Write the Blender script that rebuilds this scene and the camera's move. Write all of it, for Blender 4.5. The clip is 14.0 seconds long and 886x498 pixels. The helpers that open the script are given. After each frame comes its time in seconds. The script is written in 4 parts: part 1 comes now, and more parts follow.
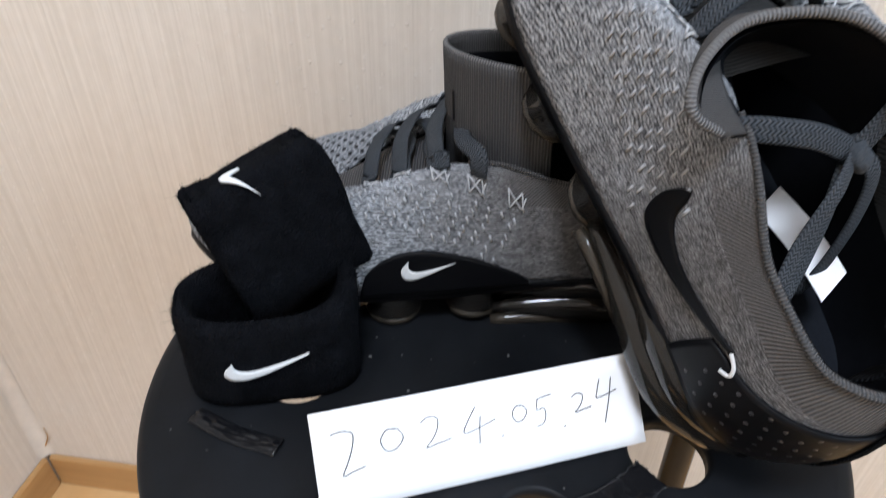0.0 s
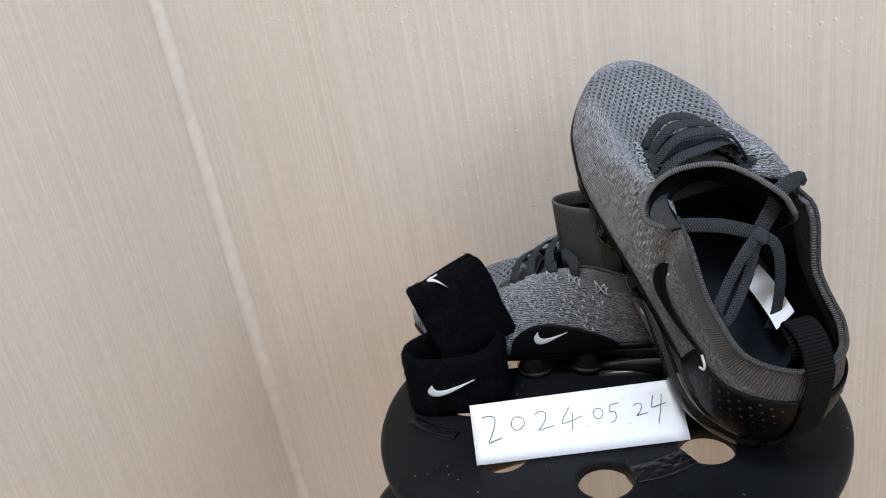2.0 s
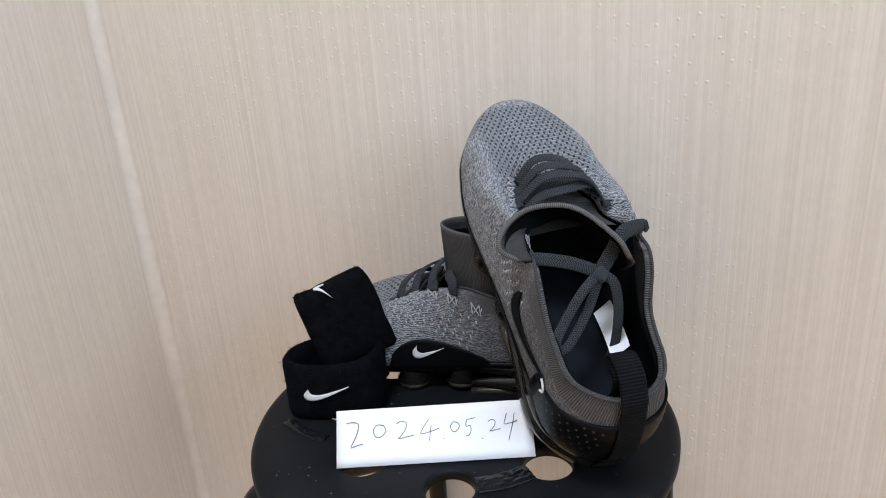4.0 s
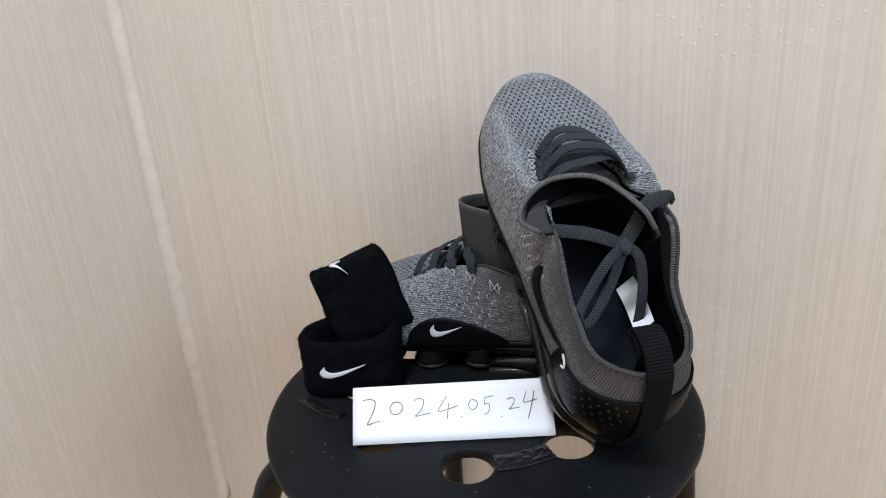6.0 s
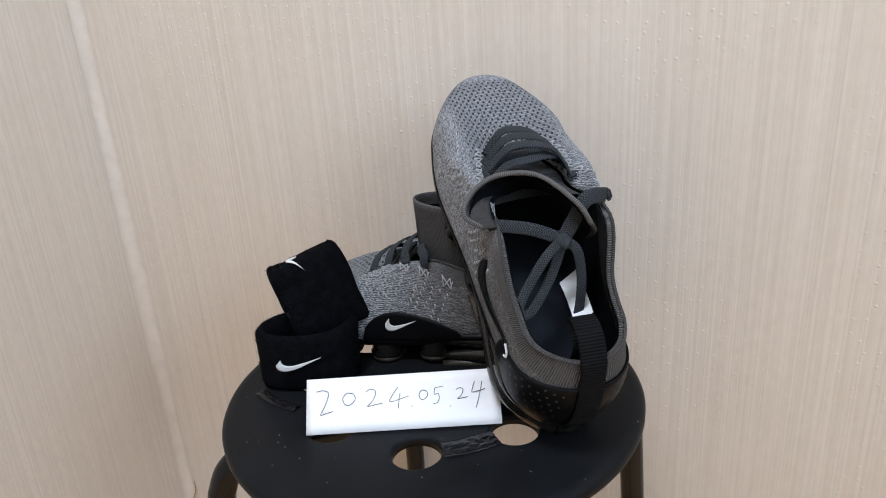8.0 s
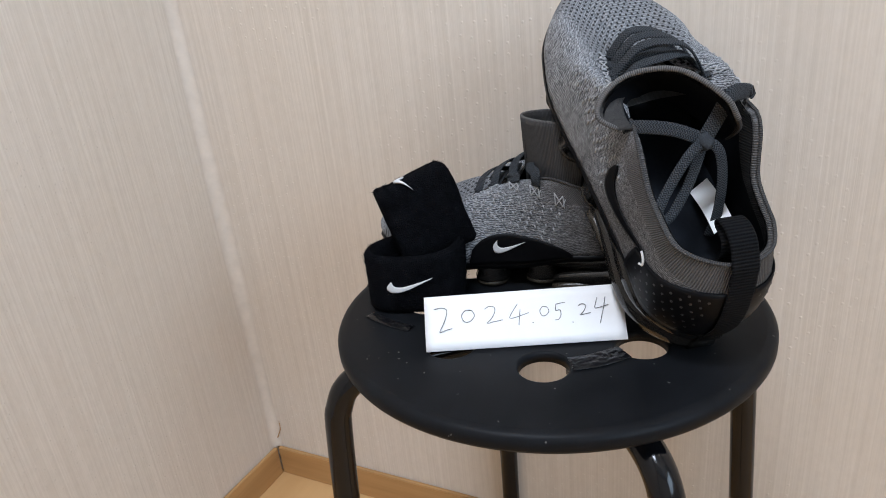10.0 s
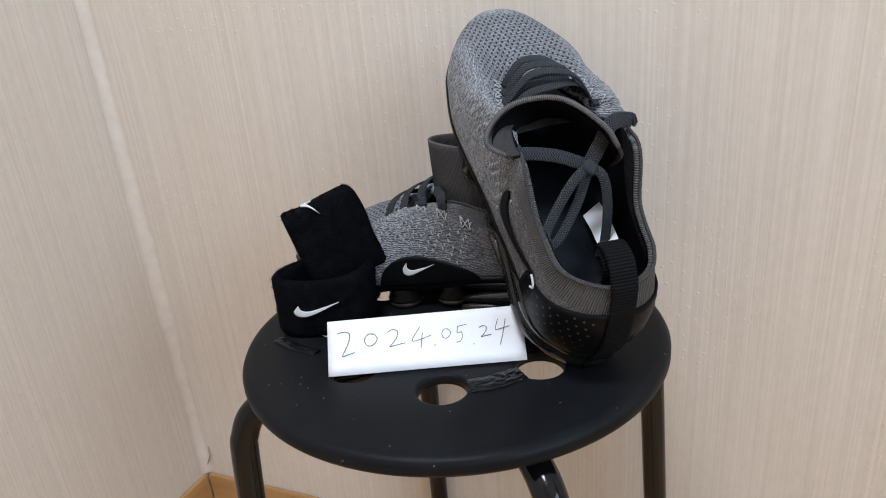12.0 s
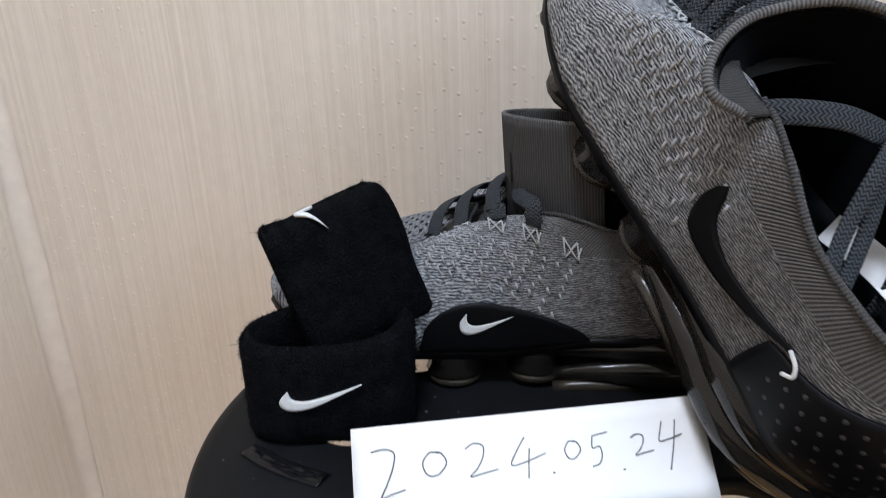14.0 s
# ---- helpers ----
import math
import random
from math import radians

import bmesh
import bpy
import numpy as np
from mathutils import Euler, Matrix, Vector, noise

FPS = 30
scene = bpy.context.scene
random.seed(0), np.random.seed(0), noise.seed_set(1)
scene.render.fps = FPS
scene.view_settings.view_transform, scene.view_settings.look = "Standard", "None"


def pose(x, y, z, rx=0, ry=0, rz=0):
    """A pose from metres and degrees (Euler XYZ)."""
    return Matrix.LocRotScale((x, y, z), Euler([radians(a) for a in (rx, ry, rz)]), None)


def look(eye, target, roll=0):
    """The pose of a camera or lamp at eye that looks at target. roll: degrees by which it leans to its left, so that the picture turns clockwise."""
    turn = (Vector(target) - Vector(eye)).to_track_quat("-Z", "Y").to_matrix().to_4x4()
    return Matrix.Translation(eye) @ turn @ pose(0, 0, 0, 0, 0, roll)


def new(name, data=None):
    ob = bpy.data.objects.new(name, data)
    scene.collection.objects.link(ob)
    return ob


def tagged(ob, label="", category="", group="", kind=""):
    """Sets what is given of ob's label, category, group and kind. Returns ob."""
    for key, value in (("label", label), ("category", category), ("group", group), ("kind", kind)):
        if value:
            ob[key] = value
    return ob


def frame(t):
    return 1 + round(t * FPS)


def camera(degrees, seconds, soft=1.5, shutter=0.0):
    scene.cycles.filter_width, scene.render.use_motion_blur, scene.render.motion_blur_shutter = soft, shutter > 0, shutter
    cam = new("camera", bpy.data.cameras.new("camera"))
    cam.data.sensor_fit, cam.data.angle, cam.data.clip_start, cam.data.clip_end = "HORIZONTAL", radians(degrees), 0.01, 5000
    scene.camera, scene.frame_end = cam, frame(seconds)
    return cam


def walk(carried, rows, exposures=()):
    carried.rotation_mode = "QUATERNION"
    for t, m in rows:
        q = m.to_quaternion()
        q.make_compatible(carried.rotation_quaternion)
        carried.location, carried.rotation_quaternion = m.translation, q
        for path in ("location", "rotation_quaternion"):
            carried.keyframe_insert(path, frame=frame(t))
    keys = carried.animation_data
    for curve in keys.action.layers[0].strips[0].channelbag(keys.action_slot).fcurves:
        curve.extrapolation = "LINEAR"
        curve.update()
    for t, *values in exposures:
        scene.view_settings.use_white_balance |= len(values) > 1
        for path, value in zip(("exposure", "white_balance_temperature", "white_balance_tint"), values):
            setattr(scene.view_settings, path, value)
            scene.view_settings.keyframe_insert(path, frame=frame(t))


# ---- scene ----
cam = camera(70.0, 14.0, 1.0, 0.2)
PATH = [
    (0, (0.004, -0.233, 0.69), (-0.195, 1.383, -0.471), 1.2),
    (0.3, (0.014, -0.250, 0.699), (-0.185, 1.518, -0.213), -0.7),
    (0.5, (0.033, -0.272, 0.674), (-0.345, 1.495, -0.181), -1.5),
    (0.8, (0.037, -0.33, 0.696), (-0.619, 1.413, -0.034), -2.1),
    (1, (0.078, -0.379, 0.72), (-0.586, 1.365, 0.0), -2.4),
    (1.5, (0.11, -0.404, 0.73), (-0.592, 1.333, 0.031), -6.0),
    (2, (0.115, -0.414, 0.738), (-0.78, 1.256, 0.098), -10.4),
    (2.5, (0.161, -0.425, 0.751), (-0.618, 1.334, 0.203), -8.8),
    (3, (0.178, -0.416, 0.745), (-0.585, 1.33, 0.135), -6.7),
    (3.2, (0.176, -0.417, 0.756), (-0.564, 1.335, 0.139), -4.5),
    (5.3, (0.177, -0.403, 0.727), (-0.63, 1.304, 0.068), -5.2),
    (5.5, (0.174, -0.405, 0.73), (-0.637, 1.302, 0.075), -5.3),
    (6, (0.171, -0.41, 0.73), (-0.639, 1.301, 0.083), -4.4),
    (6.5, (0.173, -0.413, 0.724), (-0.648, 1.28, 0.046), -4.9),
    (7, (0.178, -0.413, 0.729), (-0.607, 1.31, 0.085), -4.3),
    (7.2, (0.182, -0.414, 0.725), (-0.596, 1.314, 0.085), -4.1),
    (9.3, (0.207, -0.428, 0.738), (-0.505, 1.317, 0.07), -4.0),
    (9.5, (0.191, -0.434, 0.723), (-0.584, 1.278, 0.038), -5.1),
    (10, (0.141, -0.44, 0.695), (-0.714, 1.208, -0.047), -6.1),
    (10.5, (0.157, -0.417, 0.707), (-0.694, 1.26, 0.027), -6.9),
    (11, (0.176, -0.422, 0.699), (-0.583, 1.286, -0.015), -6.4),
    (11.5, (0.152, -0.429, 0.699), (-0.688, 1.248, 0.004), -5.8),
    (12, (0.18, -0.425, 0.698), (-0.56, 1.293, -0.01), -5.2),
    (12.5, (0.157, -0.427, 0.688), (-0.612, 1.269, -0.041), -5.3),
    (13, (0.132, -0.4, 0.69), (-0.561, 1.337, -0.02), -3.5),
    (13.5, (0.08, -0.326, 0.649), (-0.579, 1.415, -0.085), -1.9),
    (14, (0.032, -0.269, 0.634), (-0.524, 1.547, 0.008), -2.3),
]
walk(cam, [(t, look(eye, target, roll)) for t, eye, target, roll in PATH], [(0.0, 0.42), (0.3, 0.48), (0.5, 0.58), (0.8, 0.45), (1.2, 0.05), (1.6, 0.0), (13.0, -0.03), (14.0, 0.04)])

# ---- light ----
world = bpy.data.worlds.new("world")
scene.world = world
world.use_nodes = True
sky = world.node_tree.nodes.new("ShaderNodeTexSky")
sky.sky_type, sky.sun_disc, sky.sun_elevation, sky.sun_rotation = "NISHITA", False, radians(40), radians(200)
world.node_tree.links.new(sky.outputs[0], world.node_tree.nodes["Background"].inputs[0])
world.node_tree.nodes["Background"].inputs[1].default_value = 0.1


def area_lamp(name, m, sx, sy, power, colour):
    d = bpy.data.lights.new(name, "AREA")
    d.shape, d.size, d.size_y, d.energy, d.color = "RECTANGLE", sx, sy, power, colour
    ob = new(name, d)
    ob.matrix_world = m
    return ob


WALL_Y, WALL_X = 0.172, -0.515
ROOM_X, ROOM_Y, ROOM_H = 2.1, -2.4, 2.4
# Both sources are unseen: assumed, and placed to light the two walls evenly.
area_lamp("assumed_daylight", look((ROOM_X - 0.05, -1.25, 1.5), (0, -1.0, 1.1)), 1.4, 1.2, 40, (0.61, 0.785, 1.0))
area_lamp("assumed_top_light", look((0.0, -0.80, ROOM_H - 0.10), (0.0, -0.80, 0)), 0.42, 0.42, 31, (0.755, 0.845, 1.0))



# ---- materials ----
def material(name):
    m = bpy.data.materials.new(name)
    m.use_nodes = True
    nt = m.node_tree
    return m, nt, nt.nodes["Principled BSDF"]


def node(nt, kind, **values):
    n = nt.nodes.new(kind)
    for k, v in values.items():
        n.inputs[k.replace("_", " ")].default_value = v
    return n


def coords(nt, scale, out="Object", rot=(0, 0, 0)):
    tc = nt.nodes.new("ShaderNodeTexCoord")
    mp = nt.nodes.new("ShaderNodeMapping")
    mp.inputs["Scale"].default_value = scale
    mp.inputs["Rotation"].default_value = rot
    nt.links.new(tc.outputs[out], mp.inputs[0])
    return mp.outputs[0]


def noise_tex(nt, vec, scale=1.0, detail=4.0, rough=0.55):
    n = node(nt, "ShaderNodeTexNoise", Scale=scale, Detail=detail, Roughness=rough)
    nt.links.new(vec, n.inputs["Vector"])
    return n.outputs["Fac"]


def ramp(nt, fac, stops):
    r = nt.nodes.new("ShaderNodeValToRGB")
    els = r.color_ramp.elements
    while len(els) < len(stops):
        els.new(0.5)
    for e, (p, c) in zip(els, stops):
        e.position = p
        e.color = (*c, 1) if len(c) == 3 else c
    nt.links.new(fac, r.inputs[0])
    return r.outputs[0]


def mix(nt, fac, a, b, mode="MIX"):
    m = nt.nodes.new("ShaderNodeMix")
    m.data_type, m.blend_type = "RGBA", mode
    for sock, v in ((m.inputs[0], fac), (m.inputs[6], a), (m.inputs[7], b)):
        if isinstance(v, (int, float)):
            sock.default_value = v
        elif isinstance(v, tuple):
            sock.default_value = (*v, 1)
        else:
            nt.links.new(v, sock)
    return m.outputs[2]


def maths(nt, op, a, b=0.0):
    m = nt.nodes.new("ShaderNodeMath")
    m.operation = op
    for sock, v in zip(m.inputs, (a, b)):
        if isinstance(v, (int, float)):
            sock.default_value = v
        else:
            nt.links.new(v, sock)
    return m.outputs[0]


def bump(nt, bsdf, height, strength, distance):
    b = node(nt, "ShaderNodeBump", Strength=strength, Distance=distance)
    nt.links.new(height, b.inputs["Height"])
    nt.links.new(b.outputs[0], bsdf.inputs["Normal"])


def wallpaper():
    """Cream vinyl wallpaper with fine uneven vertical ribs and scattered raised nubs."""
    m, nt, p = material("wallpaper")
    fine = noise_tex(nt, coords(nt, (420, 420, 2.2)), 1, 3, 0.6)
    broad = noise_tex(nt, coords(nt, (75, 75, 0.7)), 1, 3, 0.6)
    stain = noise_tex(nt, coords(nt, (2.2, 2.2, 1.6)), 1, 4, 0.6)
    cloth = noise_tex(nt, coords(nt, (160, 160, 90)), 1, 3, 0.6)
    col = ramp(nt, fine, [(0.34, (0.535, 0.463, 0.388)), (0.52, (0.610, 0.536, 0.460)), (0.70, (0.705, 0.632, 0.556))])
    col = mix(nt, 0.34, col, ramp(nt, broad, [(0.35, (0.565, 0.490, 0.412)), (0.65, (0.668, 0.592, 0.512))]))
    col = mix(nt, 0.28, col, ramp(nt, stain, [(0.35, (0.590, 0.500, 0.405)), (0.65, (0.655, 0.597, 0.537))]))
    col = mix(nt, 0.15, col, ramp(nt, cloth, [(0.35, (0.53, 0.46, 0.39)), (0.65, (0.70, 0.63, 0.55))]))
    # nubs in loose vertical rows: one flat cell pattern for both walls
    tc = nt.nodes.new("ShaderNodeTexCoord")
    sep = nt.nodes.new("ShaderNodeSeparateXYZ")
    nt.links.new(tc.outputs["Object"], sep.inputs[0])
    flat = nt.nodes.new("ShaderNodeCombineXYZ")
    nt.links.new(maths(nt, "ADD", sep.outputs[0], sep.outputs[1]), flat.inputs[0])
    nt.links.new(sep.outputs[2], flat.inputs[1])
    cells = node(nt, "ShaderNodeTexVoronoi", Scale=62.0, Randomness=0.75)
    cells.voronoi_dimensions = "2D"
    nt.links.new(flat.outputs[0], cells.inputs["Vector"])
    nub = ramp(nt, cells.outputs["Distance"], [(0.045, (1, 1, 1)), (0.095, (0, 0, 0))])
    some = ramp(nt, noise_tex(nt, coords(nt, (5, 5, 4)), 1, 2, 0.5), [(0.42, (0, 0, 0)), (0.58, (1, 1, 1))])
    nub = maths(nt, "MULTIPLY", nub, some)
    col = mix(nt, maths(nt, "MULTIPLY", nub, 0.22), col, (0.72, 0.66, 0.60))
    nt.links.new(col, p.inputs["Base Color"])
    p.inputs["Roughness"].default_value = 0.62
    ribs = maths(nt, "ADD", fine, maths(nt, "MULTIPLY", broad, 0.6))
    bump(nt, p, maths(nt, "ADD", ribs, maths(nt, "MULTIPLY", nub, 1.6)), 0.34, 0.0011)
    return m


def wood(name, dark, light, axis_scale, rough):
    m, nt, p = material(name)
    warp = noise_tex(nt, coords(nt, axis_scale), 1, 6, 0.65)
    large = noise_tex(nt, coords(nt, tuple(s * 0.16 for s in axis_scale)), 1, 3, 0.5)
    col = mix(nt, 0.5, ramp(nt, warp, [(0.3, dark), (0.7, light)]), ramp(nt, large, [(0.35, dark), (0.65, light)]))
    nt.links.new(col, p.inputs["Base Color"])
    p.inputs["Roughness"].default_value = rough
    bump(nt, p, warp, 0.15, 0.0006)
    return m


def plain(name, colour, rough, metal=0.0, vary=0.15, scale=60, bump_mm=0.1, spec=0.5):
    m, nt, p = material(name)
    n = noise_tex(nt, coords(nt, (scale, scale, scale)), 1, 5, 0.6)
    big = noise_tex(nt, coords(nt, (scale * 0.12,) * 3), 1, 3, 0.6)
    lo = tuple(c * (1 - vary) for c in colour)
    hi = tuple(min(1, c * (1 + vary)) for c in colour)
    col = mix(nt, 0.5, ramp(nt, n, [(0.3, lo), (0.7, hi)]), ramp(nt, big, [(0.3, lo), (0.7, hi)]))
    nt.links.new(col, p.inputs["Base Color"])
    rr = ramp(nt, big, [(0.3, (rough * 0.85,) * 3), (0.7, (min(1, rough * 1.15),) * 3)])
    nt.links.new(rr, p.inputs["Roughness"])
    p.inputs["Metallic"].default_value = metal
    p.inputs["Specular IOR Level"].default_value = spec
    if bump_mm:
        bump(nt, p, n, 0.4, bump_mm / 1000)
    return m


def seat_paint():
    """Black powder-coated sheet steel, scuffed and a little dusty."""
    m, nt, p = material("seat_paint")
    grain = noise_tex(nt, coords(nt, (900, 900, 900)), 1, 2, 0.5)
    smear = noise_tex(nt, coords(nt, (14, 9, 14)), 1, 5, 0.65)
    dust = noise_tex(nt, coords(nt, (260, 260, 260)), 1, 1, 0.3)
    col = ramp(nt, smear, [(0.35, (0.0045, 0.005, 0.006)), (0.7, (0.010, 0.011, 0.013))])
    col = mix(nt, ramp(nt, dust, [(0.775, (0, 0, 0)), (0.80, (0.55, 0.55, 0.55))]), col, (0.22, 0.22, 0.21))
    nt.links.new(col, p.inputs["Base Color"])
    nt.links.new(ramp(nt, smear, [(0.3, (0.36,) * 3), (0.7, (0.52,) * 3)]), p.inputs["Roughness"])
    p.inputs["Specular IOR Level"].default_value = 0.10
    bump(nt, p, grain, 0.25, 0.0002)
    return m


def knit(name, dark, mid, light):
    """Heathered flat knit: wavy ridged rows along UV x, light and dark yarn mixed, in metres."""
    m, nt, p = material(name)
    tc = nt.nodes.new("ShaderNodeTexCoord")
    uvs = nt.nodes.new("ShaderNodeSeparateXYZ")
    nt.links.new(tc.outputs["UV"], uvs.inputs[0])
    u, v = uvs.outputs[0], uvs.outputs[1]
    sep = nt.nodes.new("ShaderNodeSeparateXYZ")
    nt.links.new(tc.outputs["Object"], sep.inputs[0])
    x, y, z = sep.outputs
    sway = noise_tex(nt, coords(nt, (170, 120, 1), "UV"), 1, 2, 0.5)
    yarn = noise_tex(nt, coords(nt, (420, 1250, 1), "UV", (0, 0, 0.25)), 1, 2, 0.6)
    heather = noise_tex(nt, coords(nt, (150, 240, 1), "UV"), 1, 3, 0.65)
    run = maths(nt, "ADD", maths(nt, "ADD", v, maths(nt, "MULTIPLY", u, 0.22)), maths(nt, "MULTIPLY", sway, 0.0042))
    rib = maths(nt, "ADD", maths(nt, "MULTIPLY", maths(nt, "SINE", maths(nt, "MULTIPLY", run, 6.283 / 0.00185)), 0.5), 0.5)
    tone = maths(nt, "ADD", maths(nt, "MULTIPLY", rib, 0.20), maths(nt, "ADD", maths(nt, "MULTIPLY", yarn, 0.80), maths(nt, "MULTIPLY", heather, 0.40)))
    col = ramp(nt, tone, [(0.50, dark), (0.66, mid), (0.86, light)])
    # rear part in darker brown-grey yarn
    wob = maths(nt, "ADD", x, maths(nt, "MULTIPLY", noise_tex(nt, coords(nt, (70, 70, 70)), 1, 3, 0.6), 0.06))
    rear = ramp(nt, maths(nt, "MULTIPLY", wob, 3.0), [(0.34, (1, 1, 1)), (0.56, (0, 0, 0))])
    brown = ramp(nt, tone, [(0.48, (0.024, 0.022, 0.0215)), (0.70, (0.078, 0.073, 0.071)), (0.92, (0.205, 0.197, 0.194))])
    col = mix(nt, maths(nt, "MULTIPLY", rear, 0.92), col, brown)
    # ribbed collar band next to the opening, tallest round the heel
    tall = maths(nt, "SUBTRACT", maths(nt, "MULTIPLY", v, 10.0), maths(nt, "MULTIPLY", x, 1.1))
    band = maths(nt, "MULTIPLY", ramp(nt, tall, [(0.545, (0, 0, 0)), (0.565, (1, 1, 1))]), ramp(nt, maths(nt, "MULTIPLY", x, 5.0), [(0.46, (1, 1, 1)), (0.62, (0, 0, 0))]))
    cord = maths(nt, "ADD", maths(nt, "MULTIPLY", maths(nt, "SINE", maths(nt, "MULTIPLY", u, 6.283 / 0.0019)), 0.5), 0.5)
    both = maths(nt, "ADD", maths(nt, "MULTIPLY", cord, 0.62), maths(nt, "MULTIPLY", yarn, 0.42))
    col = mix(nt, maths(nt, "MULTIPLY", band, 0.92), col, ramp(nt, both, [(0.15, (0.040, 0.038, 0.037)), (0.80, (0.118, 0.112, 0.110))]))
    height = mix(nt, band, tone, both)
    # open mesh holes over the toes
    row = maths(nt, "SINE", maths(nt, "MULTIPLY", x, 6.283 / 0.0072))
    shift = maths(nt, "MULTIPLY", maths(nt, "SIGN", row), 1.57)
    dots = maths(nt, "MULTIPLY", maths(nt, "ABSOLUTE", row), maths(nt, "MAXIMUM", maths(nt, "SINE", maths(nt, "ADD", maths(nt, "MULTIPLY", y, 6.283 / 0.0046), shift)), 0.0))
    toe = ramp(nt, maths(nt, "SUBTRACT", maths(nt, "MULTIPLY", x, 3.5), maths(nt, "MULTIPLY", maths(nt, "ABSOLUTE", y), 2.0)), [(0.50, (0, 0, 0)), (0.535, (1, 1, 1))])
    tip = ramp(nt, maths(nt, "MULTIPLY", x, 3.5), [(0.945, (1, 1, 1)), (0.965, (0, 0, 0))])
    side = ramp(nt, maths(nt, "MULTIPLY", maths(nt, "ABSOLUTE", y), 20.0), [(0.66, (1, 1, 1)), (0.82, (0, 0, 0))])
    zone = maths(nt, "MULTIPLY", maths(nt, "MULTIPLY", toe, tip), side)
    col = mix(nt, maths(nt, "MULTIPLY", zone, 0.55), col, tuple(c * 1.15 for c in mid))
    mask = maths(nt, "MULTIPLY", zone, ramp(nt, dots, [(0.40, (0, 0, 0)), (0.65, (1, 1, 1))]))
    col = mix(nt, maths(nt, "MULTIPLY", mask, 0.92), col, (0.012, 0.012, 0.013))
    height = maths(nt, "SUBTRACT", height, mask)
    nt.links.new(col, p.inputs["Base Color"])
    p.inputs["Roughness"].default_value = 0.9
    p.inputs["Specular IOR Level"].default_value = 0.15
    bump(nt, p, height, 0.85, 0.0010)
    return m


def woven(name, dark, light, pitch, chevron, spec=0.12):
    """Ribs across a band (UV x along it, y across it, in metres), folded into a chevron for laces."""
    m, nt, p = material(name)
    tc = nt.nodes.new("ShaderNodeTexCoord")
    sep = nt.nodes.new("ShaderNodeSeparateXYZ")
    nt.links.new(tc.outputs["UV"], sep.inputs[0])
    u, v = sep.outputs[0], sep.outputs[1]
    run = maths(nt, "ADD", u, maths(nt, "MULTIPLY", maths(nt, "PINGPONG", v, 0.0014), chevron))
    rib = maths(nt, "ADD", maths(nt, "MULTIPLY", maths(nt, "SINE", maths(nt, "MULTIPLY", run, 6.283 / pitch)), 0.5), 0.5)
    fuzz = noise_tex(nt, coords(nt, (900, 900, 900)), 1, 3, 0.6)
    both = maths(nt, "ADD", maths(nt, "MULTIPLY", rib, 0.6), maths(nt, "MULTIPLY", fuzz, 0.5))
    nt.links.new(ramp(nt, both, [(0.22, dark), (0.78, light)]), p.inputs["Base Color"])
    p.inputs["Roughness"].default_value = 0.9
    p.inputs["Specular IOR Level"].default_value = spec
    bump(nt, p, both, 0.8, 0.0007)
    return m


def terry(name, colour):
    m, nt, p = material(name)
    loops = node(nt, "ShaderNodeTexVoronoi", Scale=900.0)
    nt.links.new(coords(nt, (1, 1, 1)), loops.inputs["Vector"])
    pile = noise_tex(nt, coords(nt, (120, 120, 120)), 1, 5, 0.7)
    col = ramp(nt, pile, [(0.3, tuple(c * 0.5 for c in colour)), (0.75, tuple(c * 1.7 for c in colour))])
    nt.links.new(col, p.inputs["Base Color"])
    p.inputs["Roughness"].default_value = 1.0
    p.inputs["Specular IOR Level"].default_value = 0.05
    bump(nt, p, maths(nt, "ADD", loops.outputs["Distance"], pile), 0.9, 0.0012)
    return m


def smoky(name, tint, rough, clear=0.35):
    m, nt, p = material(name)
    n = noise_tex(nt, coords(nt, (45, 45, 45)), 1, 4, 0.6)
    nt.links.new(ramp(nt, n, [(0.3, tuple(c * 0.6 for c in tint)), (0.7, tint)]), p.inputs["Base Color"])
    p.inputs["Roughness"].default_value = rough
    p.inputs["Transmission Weight"].default_value = clear
    p.inputs["IOR"].default_value = 1.4
    return m


WALLPAPER = wallpaper()
FLOOR_WOOD = wood("floor_wood", (0.50, 0.28, 0.11), (0.66, 0.41, 0.19), (18, 2.0, 18), 0.4)
TRIM_WOOD = wood("trim_wood", (0.36, 0.19, 0.07), (0.50, 0.29, 0.12), (5, 5, 90), 0.45)
# Wallpaper tone for the corner fillet; its pale stripe comes from the shape.
SEAM = plain("corner_fillet_tone", (0.605, 0.535, 0.462), 0.8, 0, 0.12, 60, 0.2)
CEILING = plain("ceiling_paper", (0.78, 0.76, 0.72), 0.9, 0, 0.05, 40, 0.5)
SEAT = seat_paint()
LEG = plain("leg_enamel", (0.004, 0.004, 0.005), 0.14, 0, 0.2, 30, 0.0, 0.32)
RUBBER = plain("rubber", (0.02, 0.02, 0.02), 0.6)
KNIT = knit("heather_knit", (0.020, 0.0215, 0.024), (0.135, 0.141, 0.152), (0.46, 0.475, 0.50))
COLLAR = woven("collar_knit", (0.038, 0.037, 0.037), (0.072, 0.0695, 0.069), 0.0013, 0.0)
COLLAR_PALE = woven("collar_edge_knit", (0.060, 0.058, 0.058), (0.150, 0.146, 0.145), 0.0013, 0.0)
COLLAR_IN = woven("collar_lining_knit", (0.010, 0.0102, 0.0105), (0.028, 0.027, 0.027), 0.0015, 0.0)
LINING = plain("dark_lining", (0.005, 0.0055, 0.007), 0.95, 0, 0.3, 300, 0.3, 0.05)
INSOLE = plain("insole_cloth", (0.011, 0.013, 0.017), 0.9, 0, 0.25, 400, 0.3, 0.1)
